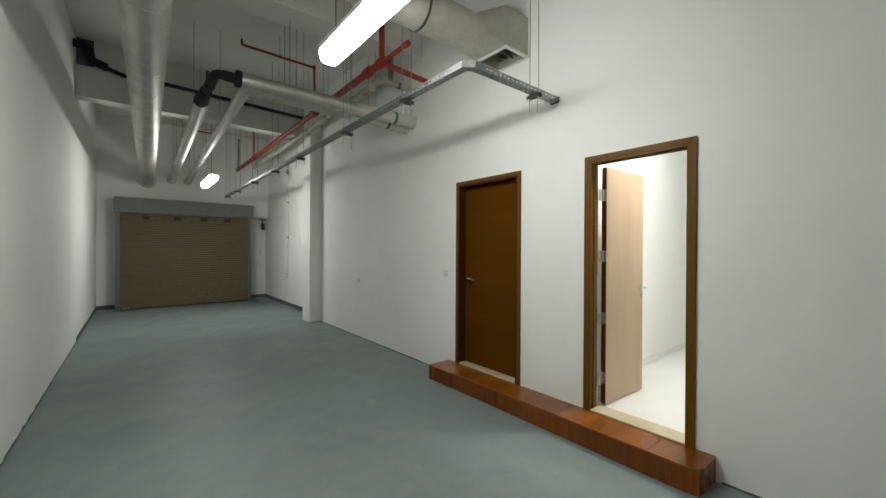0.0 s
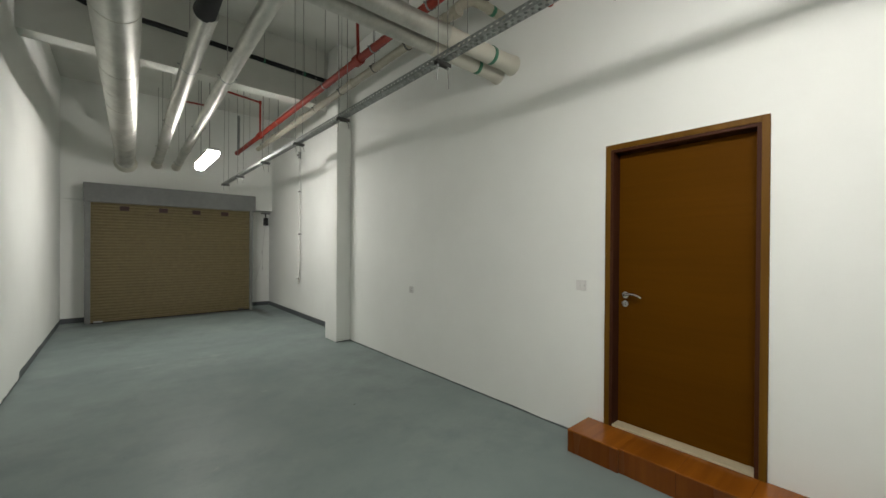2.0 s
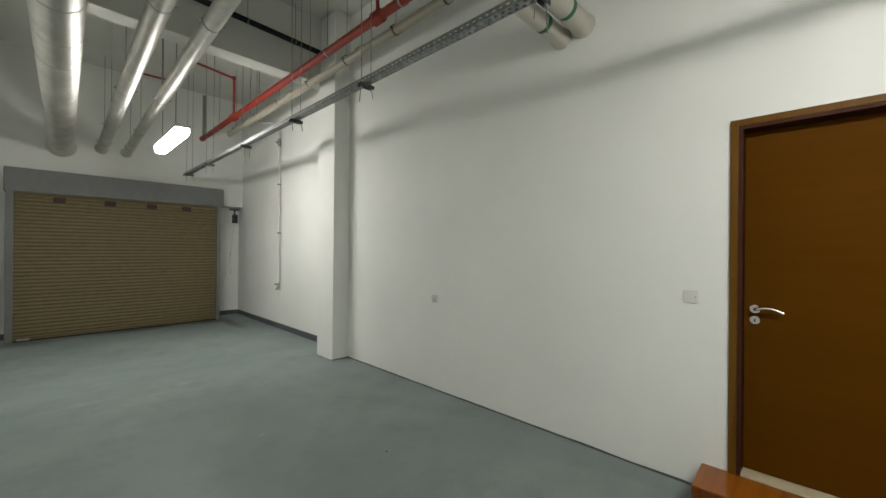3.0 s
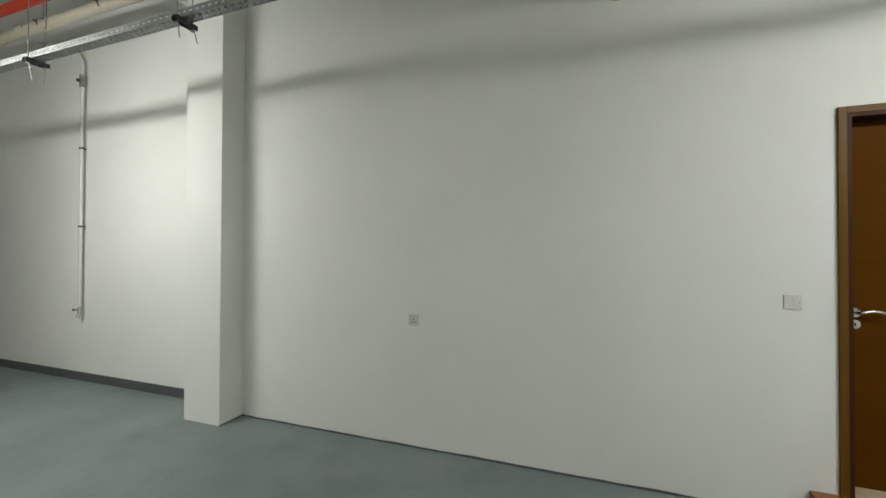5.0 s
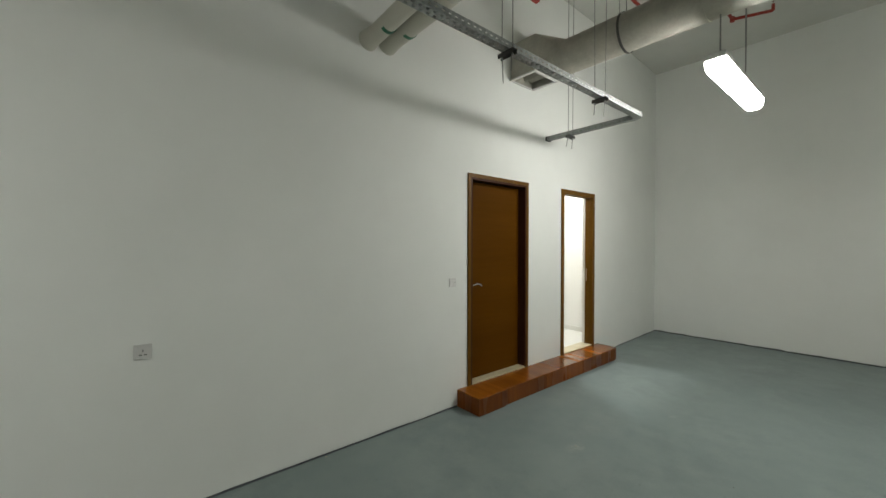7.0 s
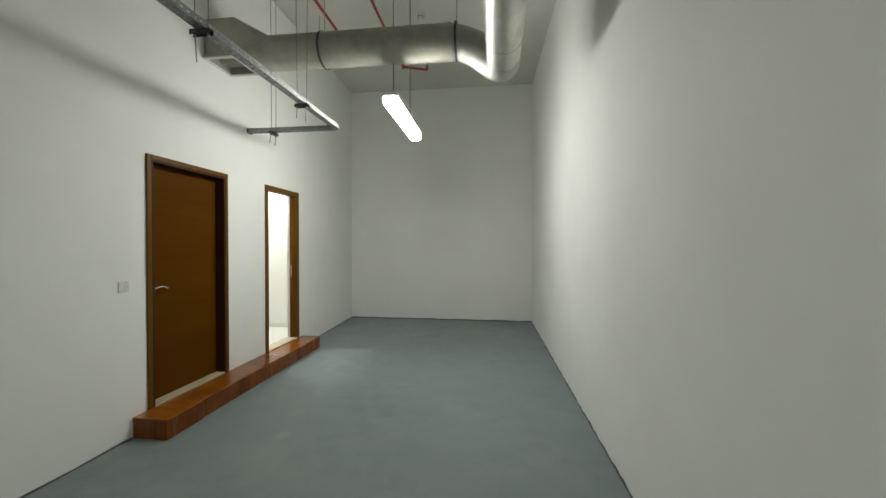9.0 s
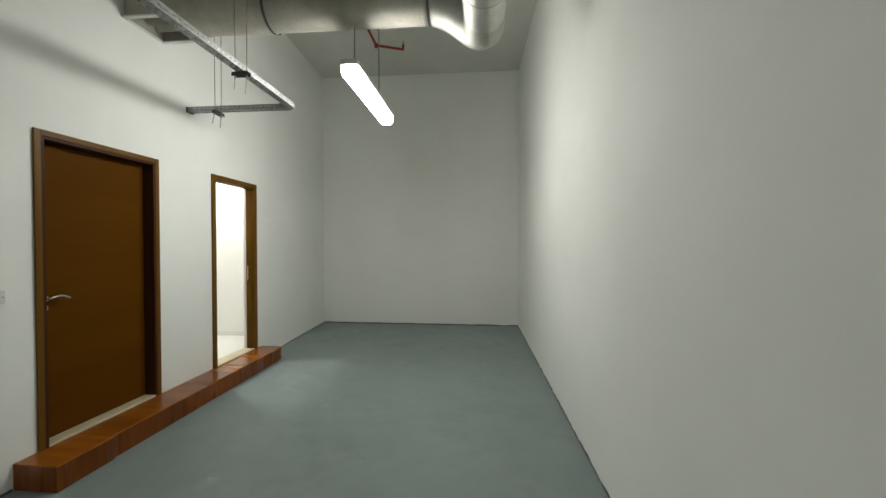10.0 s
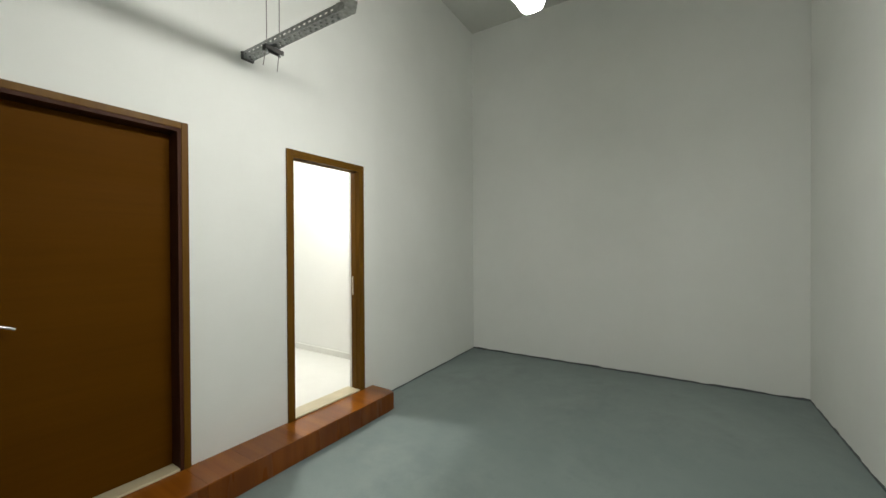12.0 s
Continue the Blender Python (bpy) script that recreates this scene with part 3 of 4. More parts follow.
slat.faces.new((bk[0], bk[2], bk[3], bk[1]))
slat.faces.new((sl[0], sl[k], bk[2], bk[0]))
slat.faces.new((sl[k - 1], bk[1], bk[3], sl[2 * k - 1]))
first = part("slat", slat, SHUTTER, sh)
first.location.z += 0.075
for i in range(1, n_slat - 1):
    c = first.copy()
    scene.collection.objects.link(c)
    c.location.z = first.location.z + i * pitch
part("bottom_rail", box(cx0 - 0.02, cx1 + 0.02, CY - 0.022, CY + 0.03, 0.024, 0.078, 0.006), SHUTTER, sh, "beige bottom rail")
# added strip for the dark line at the shutter's foot, not a known part
part("dark_foot_strip", box(cx0 - 0.02, cx1 + 0.02, CY - 0.028, CY + 0.02, 0.0005, 0.026, 0.004), RUBBER, sh, "added black strip drawing the dark line under the shutter")
for bx in (0.22, 0.86, 1.46, 2.02):
    part("brush_pad", box(bx - 0.09, bx + 0.06, CY - 0.045, CY - 0.003, 2.255, 2.345, 0.004), SLOTBROWN, sh, "dark brown guide pad under the hood")
part("lock_bracket", box(2.30, 2.42, CY - 0.05, CY - 0.02, 0.004, 0.055, 0.006), BLACKPLASTIC, sh, "black floor lock bracket")
part("lock_bracket", box(-0.26, -0.12, CY - 0.045, CY - 0.02, 0.02, 0.05, 0.004), GALV, sh, "small steel lock plate")

ctl = thing("shutter_control", (3.06, YS - 0.06, 2.1), "small black shutter control box with hanging cord", "control box")
part("body", box(3.015, 3.115, YS - 0.10, YS - 0.001, 2.10, 2.30, 0.012), BLACKPLASTIC, ctl)
part("cover", box(3.03, 3.10, YS - 0.12, YS - 0.098, 2.13, 2.24, 0.008), BLACKPLASTIC, ctl)
part("bracket", box(2.96, XF - 0.002, YS - 0.06, YS - 0.002, 2.40, 2.425, 0.004), DARKSTEEL, ctl)
part("stem", box(3.05, 3.08, YS - 0.05, YS - 0.02, 2.29, 2.41, 0.003), DARKSTEEL, ctl)
part("cord", tube(rounded([(3.05, YS - 0.05, 2.11), (3.02, YS - 0.03, 1.75), (2.99, YS - 0.012, 1.25), (2.80, YS - 0.012, 0.55)], 0.4, 10), 0.0035, 6), SOCKETGREY, ctl, "thin grey cord")
part("junction", box(2.975, 3.005, YS - 0.02, YS - 0.001, 1.36, 1.44, 0.003), SOCKETGREY, ctl)
part("pull_weight", tube([(3.0, YS - 0.02, 1.02), (3.0, YS - 0.02, 0.93)], 0.011, 10), SOCKETGREY, ctl, "", True)
part("cord", tube([(3.0, YS - 0.02, 1.38), (3.0, YS - 0.02, 1.0)], 0.003, 6), SOCKETGREY, ctl)

# ---------------------------------------------------------------- upright conduit with tap on the recessed wall
con = thing("water_pipe", (3.115, 10.24, 0.8), "thin white wall pipe with clips and a small tap", "pipe")
CX, CYY = 3.118, 10.24
part("pipe", tube([(CX, CYY, 0.88), (CX, CYY, 3.85), (CX - 0.06, CYY + 0.22, 3.96), (CX - 0.25, CYY + 0.55, 4.0)], 0.018, 12, bend=0.10), WHITEPLASTIC, con, "", True)
for z in (1.825, 2.75):
    part("clip", ring_clamp((CX, CYY, z), (0, 0, 1), 0.019, 0.022), DARKSTEEL, con, "dark steel pipe clip")
    part("clip_stem", tube([(CX, CYY, z), (XF - 0.001, CYY, z)], 0.006, 8), DARKSTEEL, con)
valve = part("valve", tube([(CX, CYY, 3.48), (CX, CYY, 3.62)], 0.030, 12), GALV, con, "brass-grey stop valve", True)
part("valve_handle", box(CX - 0.06, CX - 0.025, CYY - 0.012, CYY + 0.012, 3.53, 3.56, 0.004), DARKSTEEL, valve)
tap = part("tap", tube([(CX, CYY, 0.92), (CX, CYY, 0.79), (CX - 0.02, CYY, 0.74)], 0.017, 10, bend=0.02), CHROME, con, "small chrome tap", True)
part("tap_handle", box(CX - 0.035, CX + 0.004, CYY + 0.01, CYY + 0.075, 0.83, 0.855, 0.005), CHROME, tap)


# ---------------------------------------------------------------- linear ceiling lamps
def batten(x, y0, y1, z, glowing):
    """A weatherproof linear lamp on two rods: grey tray, rounded glowing cover, end caps."""
    L = thing("ceiling_lamp", (x, (y0 + y1) / 2, z), "long white linear lamp hanging on two thin rods", "lamp", "hanging linear lamps")
    w, h = 0.075, 0.150
    prof = []
    for a in range(0, 9):
        t = math.pi * a / 8
        prof.append((w * (1 if abs(math.cos(t)) > 0.999 else abs(math.cos(t)) ** 0.55) * (1 if math.cos(t) >= 0 else -1), -h * 0.62 * math.sin(t) ** 0.7 if math.sin(t) > 0 else 0.0))
    bm = bmesh.new()
    rings = []
    for yy, s in ((y0, 0.80), (y0 + 0.015, 0.95), (y0 + 0.04, 1.0), (y1 - 0.04, 1.0), (y1 - 0.015, 0.95), (y1, 0.80)):
        rings.append([bm.verts.new((x + px * s, yy, z + pz * s)) for px, pz in prof])
    for a, b in zip(rings, rings[1:]):
        for k in range(len(prof)):
            bm.faces.new((a[k], a[(k + 1) % len(prof)], b[(k + 1) % len(prof)], b[k]))
    bm.faces.new(list(reversed(rings[0])))
    bm.faces.new(rings[-1])
    part("diffuser", bm, glowing, L, "glowing white diffuser", True)
    part("housing", box(x - w * 0.99, x + w * 0.99, y0 - 0.006, y1 + 0.006, z + 0.002, z + 0.050, 0.014, 3), WHITEPLASTIC, L, "grey-white plastic housing")
    for yy in (y0 + 0.36, y1 - 0.14):
        part("bracket", box(x - 0.03, x + 0.03, yy - 0.015, yy + 0.015, z + 0.046, z + 0.066, 0.003), GALV, L)
        rod("rod", x, yy, z + 0.055, H, L, 0.006)
    return L


batten(1.105, 1.31, 2.60, 3.018, DIFFUSER)
batten(1.16, 8.25, 9.54, 2.935, DIFFUSER)

# ---------------------------------------------------------------- large round duct with side branch and supply box
duct = thing("air_duct", (0.1, 7.5, 3.28), "large round silver metal air duct with elbow and side branch", "air duct")
DR = 0.153


def duct_x(y):
    return 0.02 + (y - 2.6) * 0.021


main_pts = [(duct_x(y), y, 3.285) for y in (YU - 0.02, 10.5, 8.5, 6.5, 4.5, 2.75)]
part("main_run", tube(main_pts, DR, 36, caps=False), FOIL, duct, "bright aluminium clad round duct", True)
elbow = tube(rounded([(duct_x(2.75), 2.76, 3.285), (0.02, 2.47, 3.285), (0.28, 2.45, 3.50), (0.47, 2.45, 3.575), (0.56, 2.45, 3.575)], 0.17, 7), DR + 0.004, 36, caps=False)
part("elbow", elbow, ELBOWFOIL, duct, "segmented silver elbow", True)
part("branch", tube([(0.50, 2.45, 3.575), (1.4, 2.45, 3.577), (2.42, 2.45, 3.58)], 0.170, 36, caps=False), DUCT, duct, "dull galvanised branch duct", True)
for yy in (3.05, 4.25, 5.45, 6.65, 7.85, 9.05, 10.25, 11.45):
    part("seam_band", ring_clamp((duct_x(yy), yy, 3.285), (0, 1, 0), DR, 0.010, 0.0025, 32, False), DUCT, duct)
for xx in (0.53, 1.20):
    part("seam_band", ring_clamp((xx, 2.45, 3.577), (1, 0, 0), 0.171, 0.02, 0.005, 32, False), DUCT, duct)
part("wall_sleeve", tube([(duct_x(12.0), YU - 0.30, 3.285), (duct_x(12.3), YU + 0.004, 3.285)], [DR + 0.006, DR + 0.045], 32), CANVAS, duct, "painted cone where the duct meets the wall", True)
bm = bmesh.new()
circ = [bm.verts.new((2.41, 2.45 + 0.170 * math.cos(2 * math.pi * k / 32), 3.58 + 0.170 * math.sin(2 * math.pi * k / 32))) for k in range(32)]
sq = [bm.verts.new((2.70, 2.45 + cy * 0.195, 3.675 + cz * 0.195)) for cy, cz in ((1, 1), (-1, 1), (-1, -1), (1, -1))]
for q in range(4):
    # one curved corner sheet fanning from the square's corner, one flat triangle to the next corner
    for k in range(q * 8, q * 8 + 8):
        bm.faces.new((circ[k], circ[(k + 1) % 32], sq[q]))
    bm.faces.new((circ[(q * 8 + 8) % 32], sq[(q + 1) % 4], sq[q]))
part("reducer", bm, DUCT, duct, "square to round folded sheet metal reducer")
BX0, BX1, BY0, BY1, BZ0, BZ1 = 2.70, XR - 0.002, 2.255, 2.645, 3.48, 3.87
bm = bmesh.new()
for a in (box(BX0, BX1, BY0, BY0 + 0.006, BZ0, BZ1), box(BX0, BX1, BY1 - 0.006, BY1, BZ0, BZ1), box(BX0, BX1, BY0, BY1, BZ1 - 0.006, BZ1),
          box(BX1 - 0.006, BX1, BY0, BY1, BZ0, BZ1)):
    join(bm, a)
part("supply_box", bm, DUCT, duct, "square galvanised supply box")
bm = bmesh.new()
for a in (box(BX0 - 0.022, BX1, BY0 - 0.022, BY0 + 0.012, BZ0 - 0.014, BZ0), box(BX0 - 0.022, BX1, BY1 - 0.012, BY1 + 0.022, BZ0 - 0.014, BZ0),
          box(BX0 - 0.022, BX0 + 0.012, BY0 + 0.012, BY1 - 0.012, BZ0 - 0.014, BZ0), box(BX1 - 0.014, BX1, BY0 + 0.012, BY1 - 0.012, BZ0 - 0.014, BZ0)):
    join(bm, a)
part("grille_frame", bm, WHITEPLASTIC, duct, "white grille frame")
for i, tilt in enumerate((52, 68, 40)):
    b = box(-0.145, 0.145, -0.045, 0.045, -0.001, 0.001)
    bmesh.ops.transform(b, matrix=pose((BX0 + BX1) / 2, BY0 + 0.09 + i * 0.105, BZ0 + 0.085, tilt, 0, 0), verts=b.verts[:])
    part("damper_blade", b, DUCT, duct)
for (hx, hy, hz) in ((0.47, 2.45, 3.585 + 0.16), (1.83, 2.45, 3.585 + 0.16)):
    part("hanger_strap", ring_clamp((hx, hy, 3.577), (1, 0, 0), 0.178, 0.022, 0.003, 32, False), DARKSTEEL, duct, "dark steel hanging strap")
    part("hanger_rod", tube([(hx, hy, hz), (hx, hy, H)], 0.004, 6), ROD, duct)
for yy in (4.9, 7.3, 9.7, 11.6):
    part("hanger_band", ring_clamp((duct_x(yy), yy, 3.285), (0, 1, 0), DR + 0.001, 0.025, 0.002, 32, False), FOIL, duct)
    part("hanger_rod", tube([(duct_x(yy), yy, 3.285 + DR), (duct_x(yy), yy, H)], 0.004, 6), ROD, duct)


# ---------------------------------------------------------------- two silver clad pipes that turn to the wall
def clad_pipe(label, xa, xb, yc, zc, r, wall_y, wall_z, black):
    p = thing("insulated_pipe", (xa, 8.0, zc), label, "pipe", "silver clad pipes")
    y_end = YU
    start = yc + (0.95 if black else 0.20)
    sl = (xb - xa) / (y_end - yc)
    part("long_run", tube([(xa + sl * (start - yc), start, zc), (xa + sl * (9 - yc), 9.0, zc), (xb, y_end - 0.3, zc)], r, 24), FOIL, p, "silver aluminium clad run", True)
    part("wall_sleeve", tube([(xb, y_end - 0.55, zc), (xb, y_end - 0.1, zc), (xb, y_end + 0.005, zc)], [r + 0.004, r + 0.004, r + 0.025], 24), CANVAS, p, "painted sleeve at the wall", True)
    cross0 = xa + 0.20 if black else xa + 0.12
    part("cross_run", tube([(cross0, yc, zc), (2.2, (yc + wall_y) / 2, (zc + wall_z) / 2)], r, 24), FOIL, p, "silver aluminium clad run", True)
    part("cross_sleeve", tube([(2.18, (yc + wall_y) / 2, (zc + wall_z) / 2), (2.88, wall_y, wall_z), (2.95, wall_y, wall_z), (XR - 0.001, wall_y, wall_z)], [r + 0.002, r + 0.002, r + 0.006, r + 0.018], 24), CANVAS, p, "cream painted canvas sleeve", True)
    part("tape_band", tube([(2.70, wall_y, wall_z), (2.735, wall_y, wall_z)], r + 0.004, 24), GREENTAPE, p, "green marking tape", True)
    if black:
        el = tube(rounded([(cross0 + 0.05, yc, zc), (cross0 - 0.05, yc, zc), (xa + 0.015, yc, zc), (xa + 0.015, yc + 0.34, zc - 0.03)], 0.07), [r + 0.009] * 2 + [0.052] * 6 + [0.045] * 8, 20)
        part("elbow", el, RUBBER, p, "black rubber insulated elbow", True)
        part("valve", tube([(xa, yc + 0.30, zc - 0.02), (xa, yc + 0.55, zc - 0.02)], 0.044, 16, wobble=0.1), RUBBER, p, "dark steel valve", True)
        part("valve_stem", tube([(xa, yc + 0.42, zc), (xa, yc + 0.42, zc + 0.17)], 0.018, 10), DARKSTEEL, p)
        part("valve_flange", tube([(xa, yc + 0.52, zc - 0.02), (xa, yc + 0.62, zc - 0.02), (xa, yc + 0.66, zc - 0.02), (xa, yc + 0.96, zc)], [0.060, 0.064, 0.066, r + 0.004], 18, wobble=0.05), RUBBER, p, "black rubber insulated joint", True)
    else:
        part("elbow", tube([(cross0 + 0.02, yc, zc), (xa, yc, zc), (xa + 0.004, start + 0.02, zc)], r + 0.003, 24, bend=0.12), FOIL, p, "silver clad elbow", True)
    for yy in (6.4, 8.6, 10.4, 11.7):
        x = xa + sl * (yy - yc)
        part("hanger_clamp", ring_clamp((x, yy, zc), (0, 1, 0), r, 0.022, 0.003, 20), GALV, p)
        part("hanger_rod", tube([(x, yy, zc + r), (x, yy, H)], 0.004, 6), ROD, p)
    for xx in (1.35, 2.45):
        part("hanger_rod", tube([(xx, yc, zc + r * 0.9), (xx, yc, H)], 0.004, 6), ROD, p)
    return p


clad_pipe("silver clad pipe with black elbow turning to the wall", 0.60, 0.745, 4.31, 3.335, 0.077, 4.27, 3.335, True)
clad_pipe("silver clad pipe turning to the wall", 0.93, 1.095, 4.50, 3.325, 0.067, 4.455, 3.30, False)

# ---------------------------------------------------------------- red sprinkler mains
RX, RZ = 2.25, 3.76
red = thing("sprinkler_main", (RX, 7.5, RZ), "red painted sprinkler pipe hung from the ceiling", "pipe")
part("main_run", tube([(RX, 3.74, RZ), (RX, 11.9, RZ)], 0.043, 16), RED, red, "", True)
part("near_stub", tube([(RX, 3.72, RZ), (RX, 3.27, RZ)], 0.026, 12), RED, red, "", True)
for yy, rr in ((3.26, 0.032), (11.9, 0.052)):
    part("end_cap", tube([(RX, yy - 0.03, RZ), (RX, yy + 0.03, RZ)], rr, 14), RED, red, "", True)
for yy in (3.80, 4.12, 5.95, 10.02):
    part("coupling", tube([(RX, yy - 0.065, RZ), (RX, yy - 0.06, RZ), (RX, yy + 0.06, RZ), (RX, yy + 0.065, RZ)], [0.048, 0.062, 0.062, 0.048], 16), RED, red, "", True)
part("riser", tube([(RX, 3.80, RZ - 0.02), (RX, 3.80, H)], 0.034, 14), RED, red, "", True)
part("wall_branch", tube([(RX, 3.80, RZ), (XR - 0.001, 3.84, RZ - 0.02)], 0.034, 14), RED, red, "", True)
part("end_riser", tube([(RX, 11.8, RZ), (RX, 11.8, RZ + 0.85)], 0.03, 10), GALV, red, "grey upright pipe end", True)
for yy in (4.6, 5.6, 6.9, 8.9, 10.8):
    part("hanger_clamp", ring_clamp((RX, yy, RZ), (0, 1, 0), 0.047, 0.02, 0.003, 16), GALV, red)
    part("hanger_rod", tube([(RX, yy, RZ + 0.047), (RX, yy, H)], 0.004, 6), ROD, red)


def sprinkler_branch(pts, nozzle, label):
    b = thing("sprinkler_branch", pts[0], label, "pipe", "red sprinkler branches")
    part("pipe", tube(pts, 0.018, 12, bend=0.04), RED, b, "", True)
    for q in pts[1:-1]:
        part("fitting", tube([Vector(q) - Vector((0, 0, 0.028)), Vector(q) + Vector((0, 0, 0.028))], 0.027, 12), RED, b, "", True)
    n = Vector(nozzle)
    part("upright", tube([n, n + Vector((0, 0, 0.075))], 0.017, 10), RED, b, "", True)
    part("sprinkler_head", tube([n + Vector((0, 0, 0.075)), n + Vector((0, 0, 0.10)), n + Vector((0, 0, 0.105)), n + Vector((0, 0, 0.112))], [0.010, 0.007, 0.017, 0.017], 10), CHROME, b, "", True)
    for a, c in zip(pts, pts[1:]):
        m = (Vector(a) + Vector(c)) / 2
        if abs(a[2] - c[2]) < 0.1 and (Vector(a) - Vector(c)).length > 0.5:
            part("hanger_rod", tube([m, (m.x, m.y, H)], 0.004, 6), ROD, b)
    return b


sprinkler_branch([(RX, 5.95, RZ), (RX, 5.99, 4.50), (1.20, 6.06, 4.55)], (1.20, 6.06, 4.55), "thin red sprinkler branch with upright head")
sprinkler_branch([(RX, 10.02, RZ), (RX, 10.02, 4.42), (1.62, 9.9, 4.44), (1.58, 11.0, 4.44), (1.13, 11.02, 4.44)], (1.13, 11.02, 4.44), "thin red sprinkler branch with two bends")
sprinkler_branch([(2.17, 3.62, 4.43), (2.17, 1.0, 4.43), (2.95, 1.04, 4.43)], (2.95, 1.04, 4.43), "thin red sprinkler branch above the doors")
sprinkler_branch([(2.17, 3.2, 4.48), (1.53, 3.2, 4.48), (1.545, 0.16, 4.45), (1.18, 0.0, 4.455)], (1.18, 0.0, 4.455), "thin red sprinkler branch reaching the end wall")

# ---------------------------------------------------------------- beige drain pipe
PX, PZ = 2.47, 3.735
pvc = thing("drain_pipe", (PX, 7.6, PZ), "beige plastic drain pipe hung in steel clips", "pipe")
part("long_run", tube([(PX, 4.95, PZ), (PX, 11.0, PZ - 0.02)], 0.046, 16), PVC, pvc, "", True)
part("near_bend", tube([(PX, 5.0, PZ), (PX, 4.60, PZ), (PX + 0.02, 4.47, PZ + 0.05), (PX + 0.12, 4.41, PZ + 0.125), (PX + 0.24, 4.39, PZ + 0.13), (XR - 0.001, 4.36, PZ + 0.09)], 0.047, 16, bend=0.05), PVC, pvc, "", True)
part("tape_band", tube([(2.83, 4.373, PZ + 0.109), (2.865, 4.371, PZ + 0.106)], 0.0485, 16), GREENTAPE, pvc, "green marking tape", True)
part("drop_pipe", tube([(2.66, 4.27, PZ + 0.10), (2.66, 4.27, H)], 0.036, 14), HOODGREY, pvc, "short grey upright pipe", True)
for yy in (4.50, 4.68, 4.97, 6.55, 8.3, 9.9):
    part("socket", tube([(PX, yy - 0.06, PZ), (PX, yy + 0.06, PZ)], 0.055, 16), PVC, pvc, "", True)
for yy in (5.25, 5.95, 6.85, 7.75, 8.7, 9.6, 10.6):
    part("clip", ring_clamp((PX, yy, PZ), (0, 1, 0), 0.050, 0.022, 0.004, 16), DARKSTEEL, pvc, "steel pipe clip")
    part("hanger_rod", tube([(PX, yy, PZ + 0.057), (PX, yy, H)], 0.0036, 6), ROD, pvc)

# ---------------------------------------------------------------- black pipe along the far beam
bp = thing("black_pipe", (1.0, 7.88, 4.37), "thin black insulated pipe running along the concrete beam", "pipe")
part("run", tube([(-0.50, 7.78, 4.39), (-0.42, 7.78, 4.37), (-0.1, 7.88, 4.31), (0.4, 7.93, 4.36), (2.78, 7.93, 4.29)], 0.034, 12, bend=0.12), RUBBER, bp, "", True)
part("end_bend", tube([(XL + 0.004, 7.76, 4.62), (-0.58, 7.76, 4.62), (-0.55, 7.77, 4.42), (-0.36, 7.80, 4.37)], 0.062, 14, bend=0.07), RUBBER, bp, "thicker black bend entering the wall", True)
part("wall_plate", box(-0.735, -0.53, 8.036, 8.0495, 4.41, 4.825, 0.003), GREYPAINT, bp, "grey patch plate on the beam")
for xx in (0.9, 1.75, 2.35):
    part("clip", ring_clamp((xx, 7.93, 4.36 - (xx - 0.4) * 0.0294), (1, 0, 0), 0.035, 0.02, 0.003, 14), GREENTAPE, bp, "green marked pipe clip")
    part("clip_stem", tube([(xx, 7.93, 4.36 - (xx - 0.4) * 0.0294 + 0.033), (xx, 7.93, H)], 0.004, 6), ROD, bp)

# ---------------------------------------------------------------- cable tray
tray = thing("cable_tray", (1.93, 6.8, 2.925), "perforated galvanised cable tray with a mitred corner ending at the wall", "cable tray")
TW, TH, TB = 0.034, 0.045, 2.925


def tray_run(a, b):
    """Straight perforated channel from a to b (plan points): slotted floor, slotted sides with a rolled lip."""
    a, b = Vector((*a, TB)), Vector((*b, TB))
    d = (b - a).normalized()
    s = Vector((-d.y, d.x, 0))
    n = int((b - a).length / 0.05)
    L = (b - a).length
    bm = bmesh.new()

    def bar(u0, u1, v0, v1, z0, z1):
        vs = [bm.verts.new(a + d * u + s * v + Vector((0, 0, z))) for u in (u0, u1) for v in (v0, v1) for z in (z0, z1)]
        for f in ((0, 1, 3, 2), (4, 6, 7, 5), (0, 4, 5, 1), (2, 3, 7, 6), (0, 2, 6, 4), (1, 5, 7, 3)):
            bm.faces.new([vs[i] for i in f])

    for v0, v1 in ((-TW, -0.024), (-0.007, 0.007), (0.024, TW)):
        bar(0, L, v0, v1, 0, 0.0015)
    for sgn in (-1, 1):
        v0, v1 = sorted((sgn * TW, sgn * (TW - 0.0015)))
        bar(0, L, v0, v1, 0.0015, 0.018)
        bar(0, L, v0, v1, 0.028, TH)
        w0, w1 = sorted((sgn * TW, sgn * (TW - 0.010)))
        bar(0, L, w0, w1, TH, TH + 0.0015)
    for i in range(n + 1):
        u = min(i * 0.05, L - 0.028)
        bar(u, u + 0.028, -0.024, -0.007, 0, 0.0015)
        u2 = min(u + 0.025, L - 0.028)
        bar(u2, u2 + 0.028, 0.007, 0.024, 0, 0.0015)
        for sgn in (-1, 1):
            v0, v1 = sorted((sgn * TW, sgn * (TW - 0.0015)))
            bar(u, u + 0.028, v0, v1, 0.018, 0.028)
    return bm


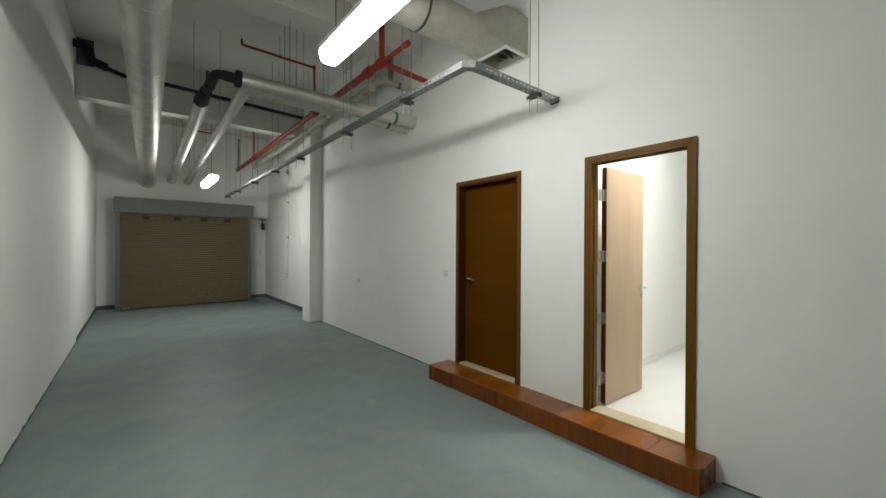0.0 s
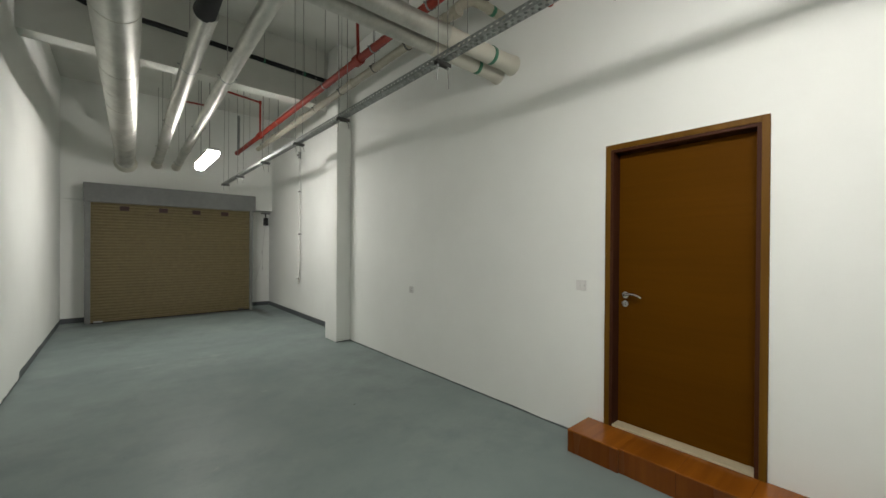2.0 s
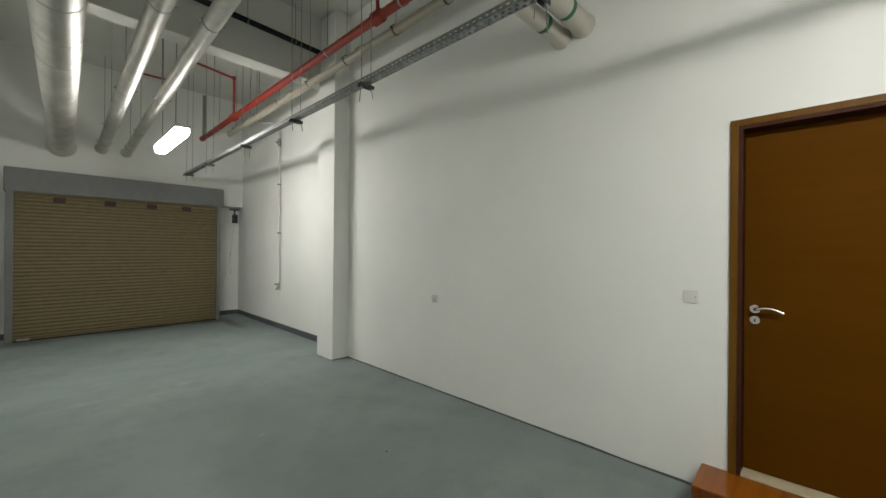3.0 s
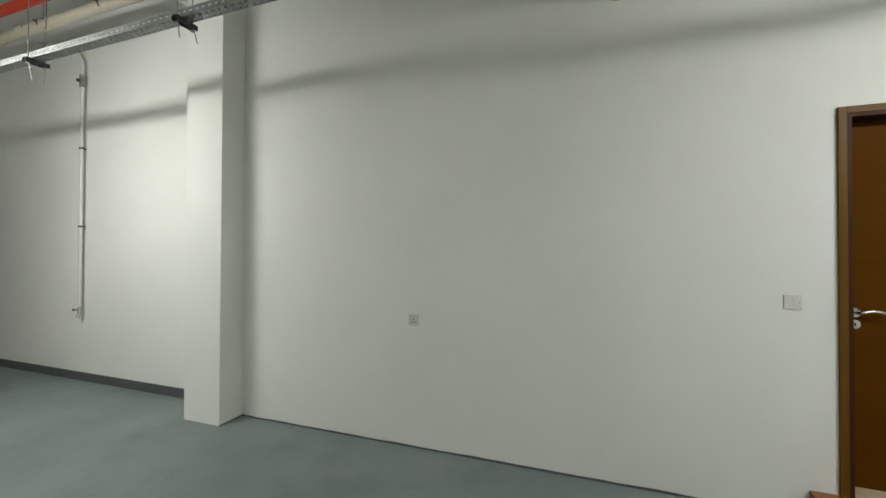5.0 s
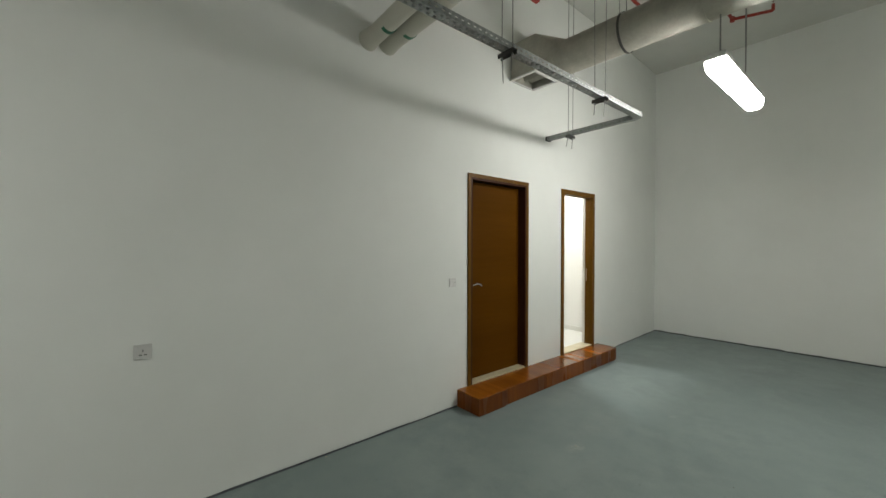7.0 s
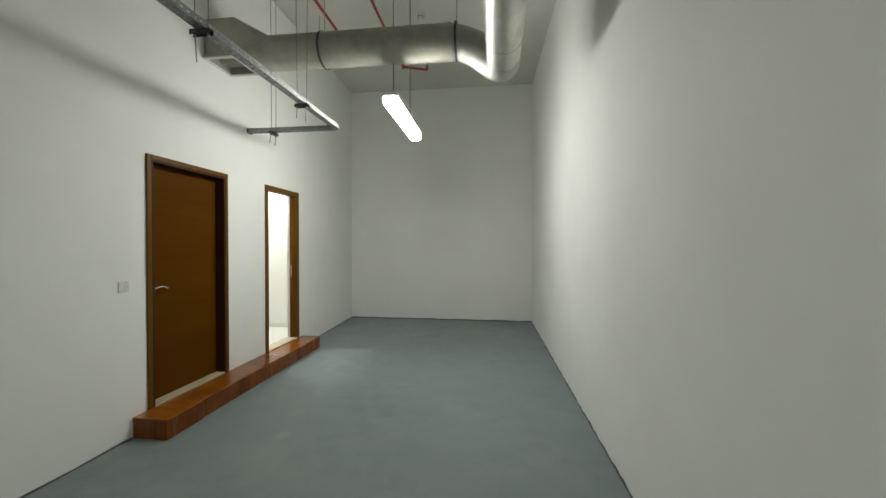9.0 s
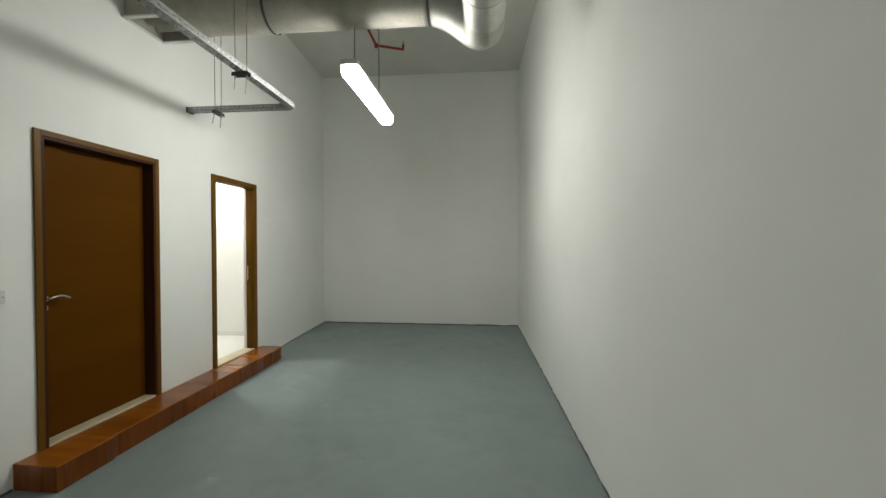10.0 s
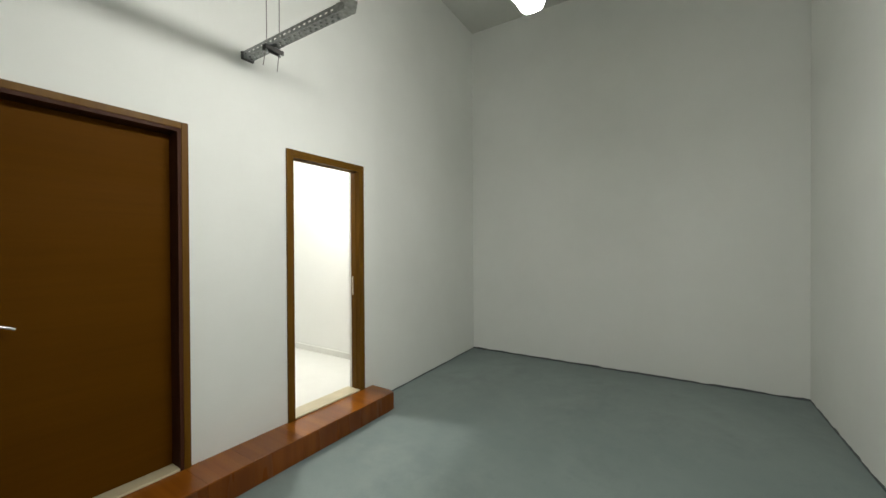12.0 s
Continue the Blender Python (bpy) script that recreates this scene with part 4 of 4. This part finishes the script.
TX, TY = 1.918, 1.932
part("long_run", tray_run((TX, 11.75), (TX, TY + 0.16)), GALV, tray, "galvanised perforated channel")
part("cross_run", tray_run((TX + 0.13, TY), (XR - 0.002, TY)), GALV, tray, "galvanised perforated channel")
bm = bmesh.new()
plan = [(TX - TW, TY + 0.165), (TX - TW, TY + 0.03), (TX + 0.045, TY - TW), (TX + 0.135, TY - TW), (TX + 0.135, TY + TW), (TX + TW + 0.03, TY + TW), (TX + TW, TY + TW + 0.03), (TX + TW, TY + 0.165)]
lo = [bm.verts.new((x, y, TB - 0.002)) for x, y in plan]
hi = [bm.verts.new((x, y, TB + 0.0005)) for x, y in plan]
bm.faces.new(lo)
bm.faces.new(hi[::-1])
for k in range(8):
    bm.faces.new((lo[k], lo[(k + 1) % 8], hi[(k + 1) % 8], hi[k]))
for (x0, y0), (x1, y1) in ((plan[0], plan[1]), (plan[1], plan[2]), (plan[2], plan[3]), (plan[4], plan[5]), (plan[5], plan[6]), (plan[6], plan[7])):
    e = Vector((x1 - x0, y1 - y0, 0)).normalized()
    nn = Vector((-e.y, e.x, 0)) * 0.0008
    q = [Vector((x0, y0, TB)), Vector((x1, y1, TB))]
    vs = [bm.verts.new(p + o + Vector((0, 0, z))) for p in q for o in (nn, -nn) for z in (0, TH + 0.003)]
    for f in ((0, 1, 3, 2), (4, 6, 7, 5), (0, 4, 5, 1), (2, 3, 7, 6), (0, 2, 6, 4), (1, 5, 7, 3)):
        bm.faces.new([vs[i] for i in f])
part("corner_piece", bm, GALV, tray, "bright galvanised mitred corner")
part("end_bracket", box(XR - 0.02, XR - 0.001, TY - 0.045, TY + 0.045, TB - 0.008, TB + 0.045, 0.002), DARKSTEEL, tray)


def strut(x, y, along, long=0.135):
    """Short slotted channel under the tray on two rods with nuts and loose rod ends."""
    g = thing("tray_hanger", (x, y, TB - 0.03), "short dark steel channel hanger on two threaded rods", "bracket", "tray hangers")
    dx, dy = (long / 2, 0.02) if along == "x" else (0.02, long / 2)
    bm = bmesh.new()
    box(x - dx, x + dx, y - dy, y + dy, TB - 0.008, TB - 0.0045, bm=bm)
    if along == "x":
        box(x - dx, x + dx, y - dy, y - dy + 0.003, TB - 0.036, TB - 0.008, bm=bm)
        box(x - dx, x + dx, y + dy - 0.003, y + dy, TB - 0.036, TB - 0.008, bm=bm)
    else:
        box(x - dx, x - dx + 0.003, y - dy, y + dy, TB - 0.036, TB - 0.008, bm=bm)
        box(x + dx - 0.003, x + dx, y - dy, y + dy, TB - 0.036, TB - 0.008, bm=bm)
    part("channel", bm, DARKSTEEL, g)
    r = random.Random(int(x * 100 + y * 1000))
    for s in (-1, 1):
        px, py = (x + s * 0.047, y) if along == "x" else (x, y + s * 0.047)
        drop = r.uniform(0.10, 0.20)
        part("rod", tube([(px + r.uniform(-0.03, 0.03), py + r.uniform(-0.02, 0.02), TB - drop), (px, py, TB), (px + r.uniform(-0.02, 0.02), py, H)], 0.0036, 6), ROD, g)
        part("nut", tube([(px, py, TB - 0.046), (px, py, TB - 0.036)], 0.010, 6), GALV, g)
    return g


for yy in (2.76, 4.02, 5.65, 6.95, 8.45, 10.1, 11.4):
    strut(TX, yy, "x")
strut(2.71, TY, "y")

# ---------------------------------------------------------------- smoke detector
sd = thing("smoke_detector", (1.126, 0.857, H), "small white round smoke detector on the ceiling", "smoke detector")
part("base", tube([(1.126, 0.857, H - 0.0005), (1.126, 0.857, H - 0.02)], 0.055, 24), WHITEPLASTIC, sd, "", True)
part("head", tube([(1.126, 0.857, H - 0.02), (1.126, 0.857, H - 0.035), (1.126, 0.857, H - 0.055)], [0.048, 0.045, 0.028], 24), WHITEPLASTIC, sd, "", True)
part("vent_ring", tube([(1.126, 0.857, H - 0.026), (1.126, 0.857, H - 0.032)], 0.0475, 24), BLACKPLASTIC, sd, "", True)

# ---------------------------------------------------------------- crumbs on the floor
for i, (cx, cy, size, shade) in enumerate(((1.868, 5.265, 0.011, DARKSTEEL), (2.06, 5.02, 0.005, PVC), (3.0, 4.83, 0.009, PVC), (1.86, 3.23, 0.006, PVC), (0.9, 2.9, 0.005, DARKSTEEL))):
    cb = bmesh.new()
    bmesh.ops.create_icosphere(cb, subdivisions=1, radius=size)
    for vtx in cb.verts:
        vtx.co *= 0.75 + 0.5 * abs(noise.noise(vtx.co * 90 + Vector((i * 7.1, 0, 0))))
        vtx.co.z *= 0.55
        vtx.co += Vector((cx, cy, size * 0.42))
    tagged(mesh_object("debris", cb, shade), "tiny crumb of debris lying on the floor", "debris", "crumbs on the floor")
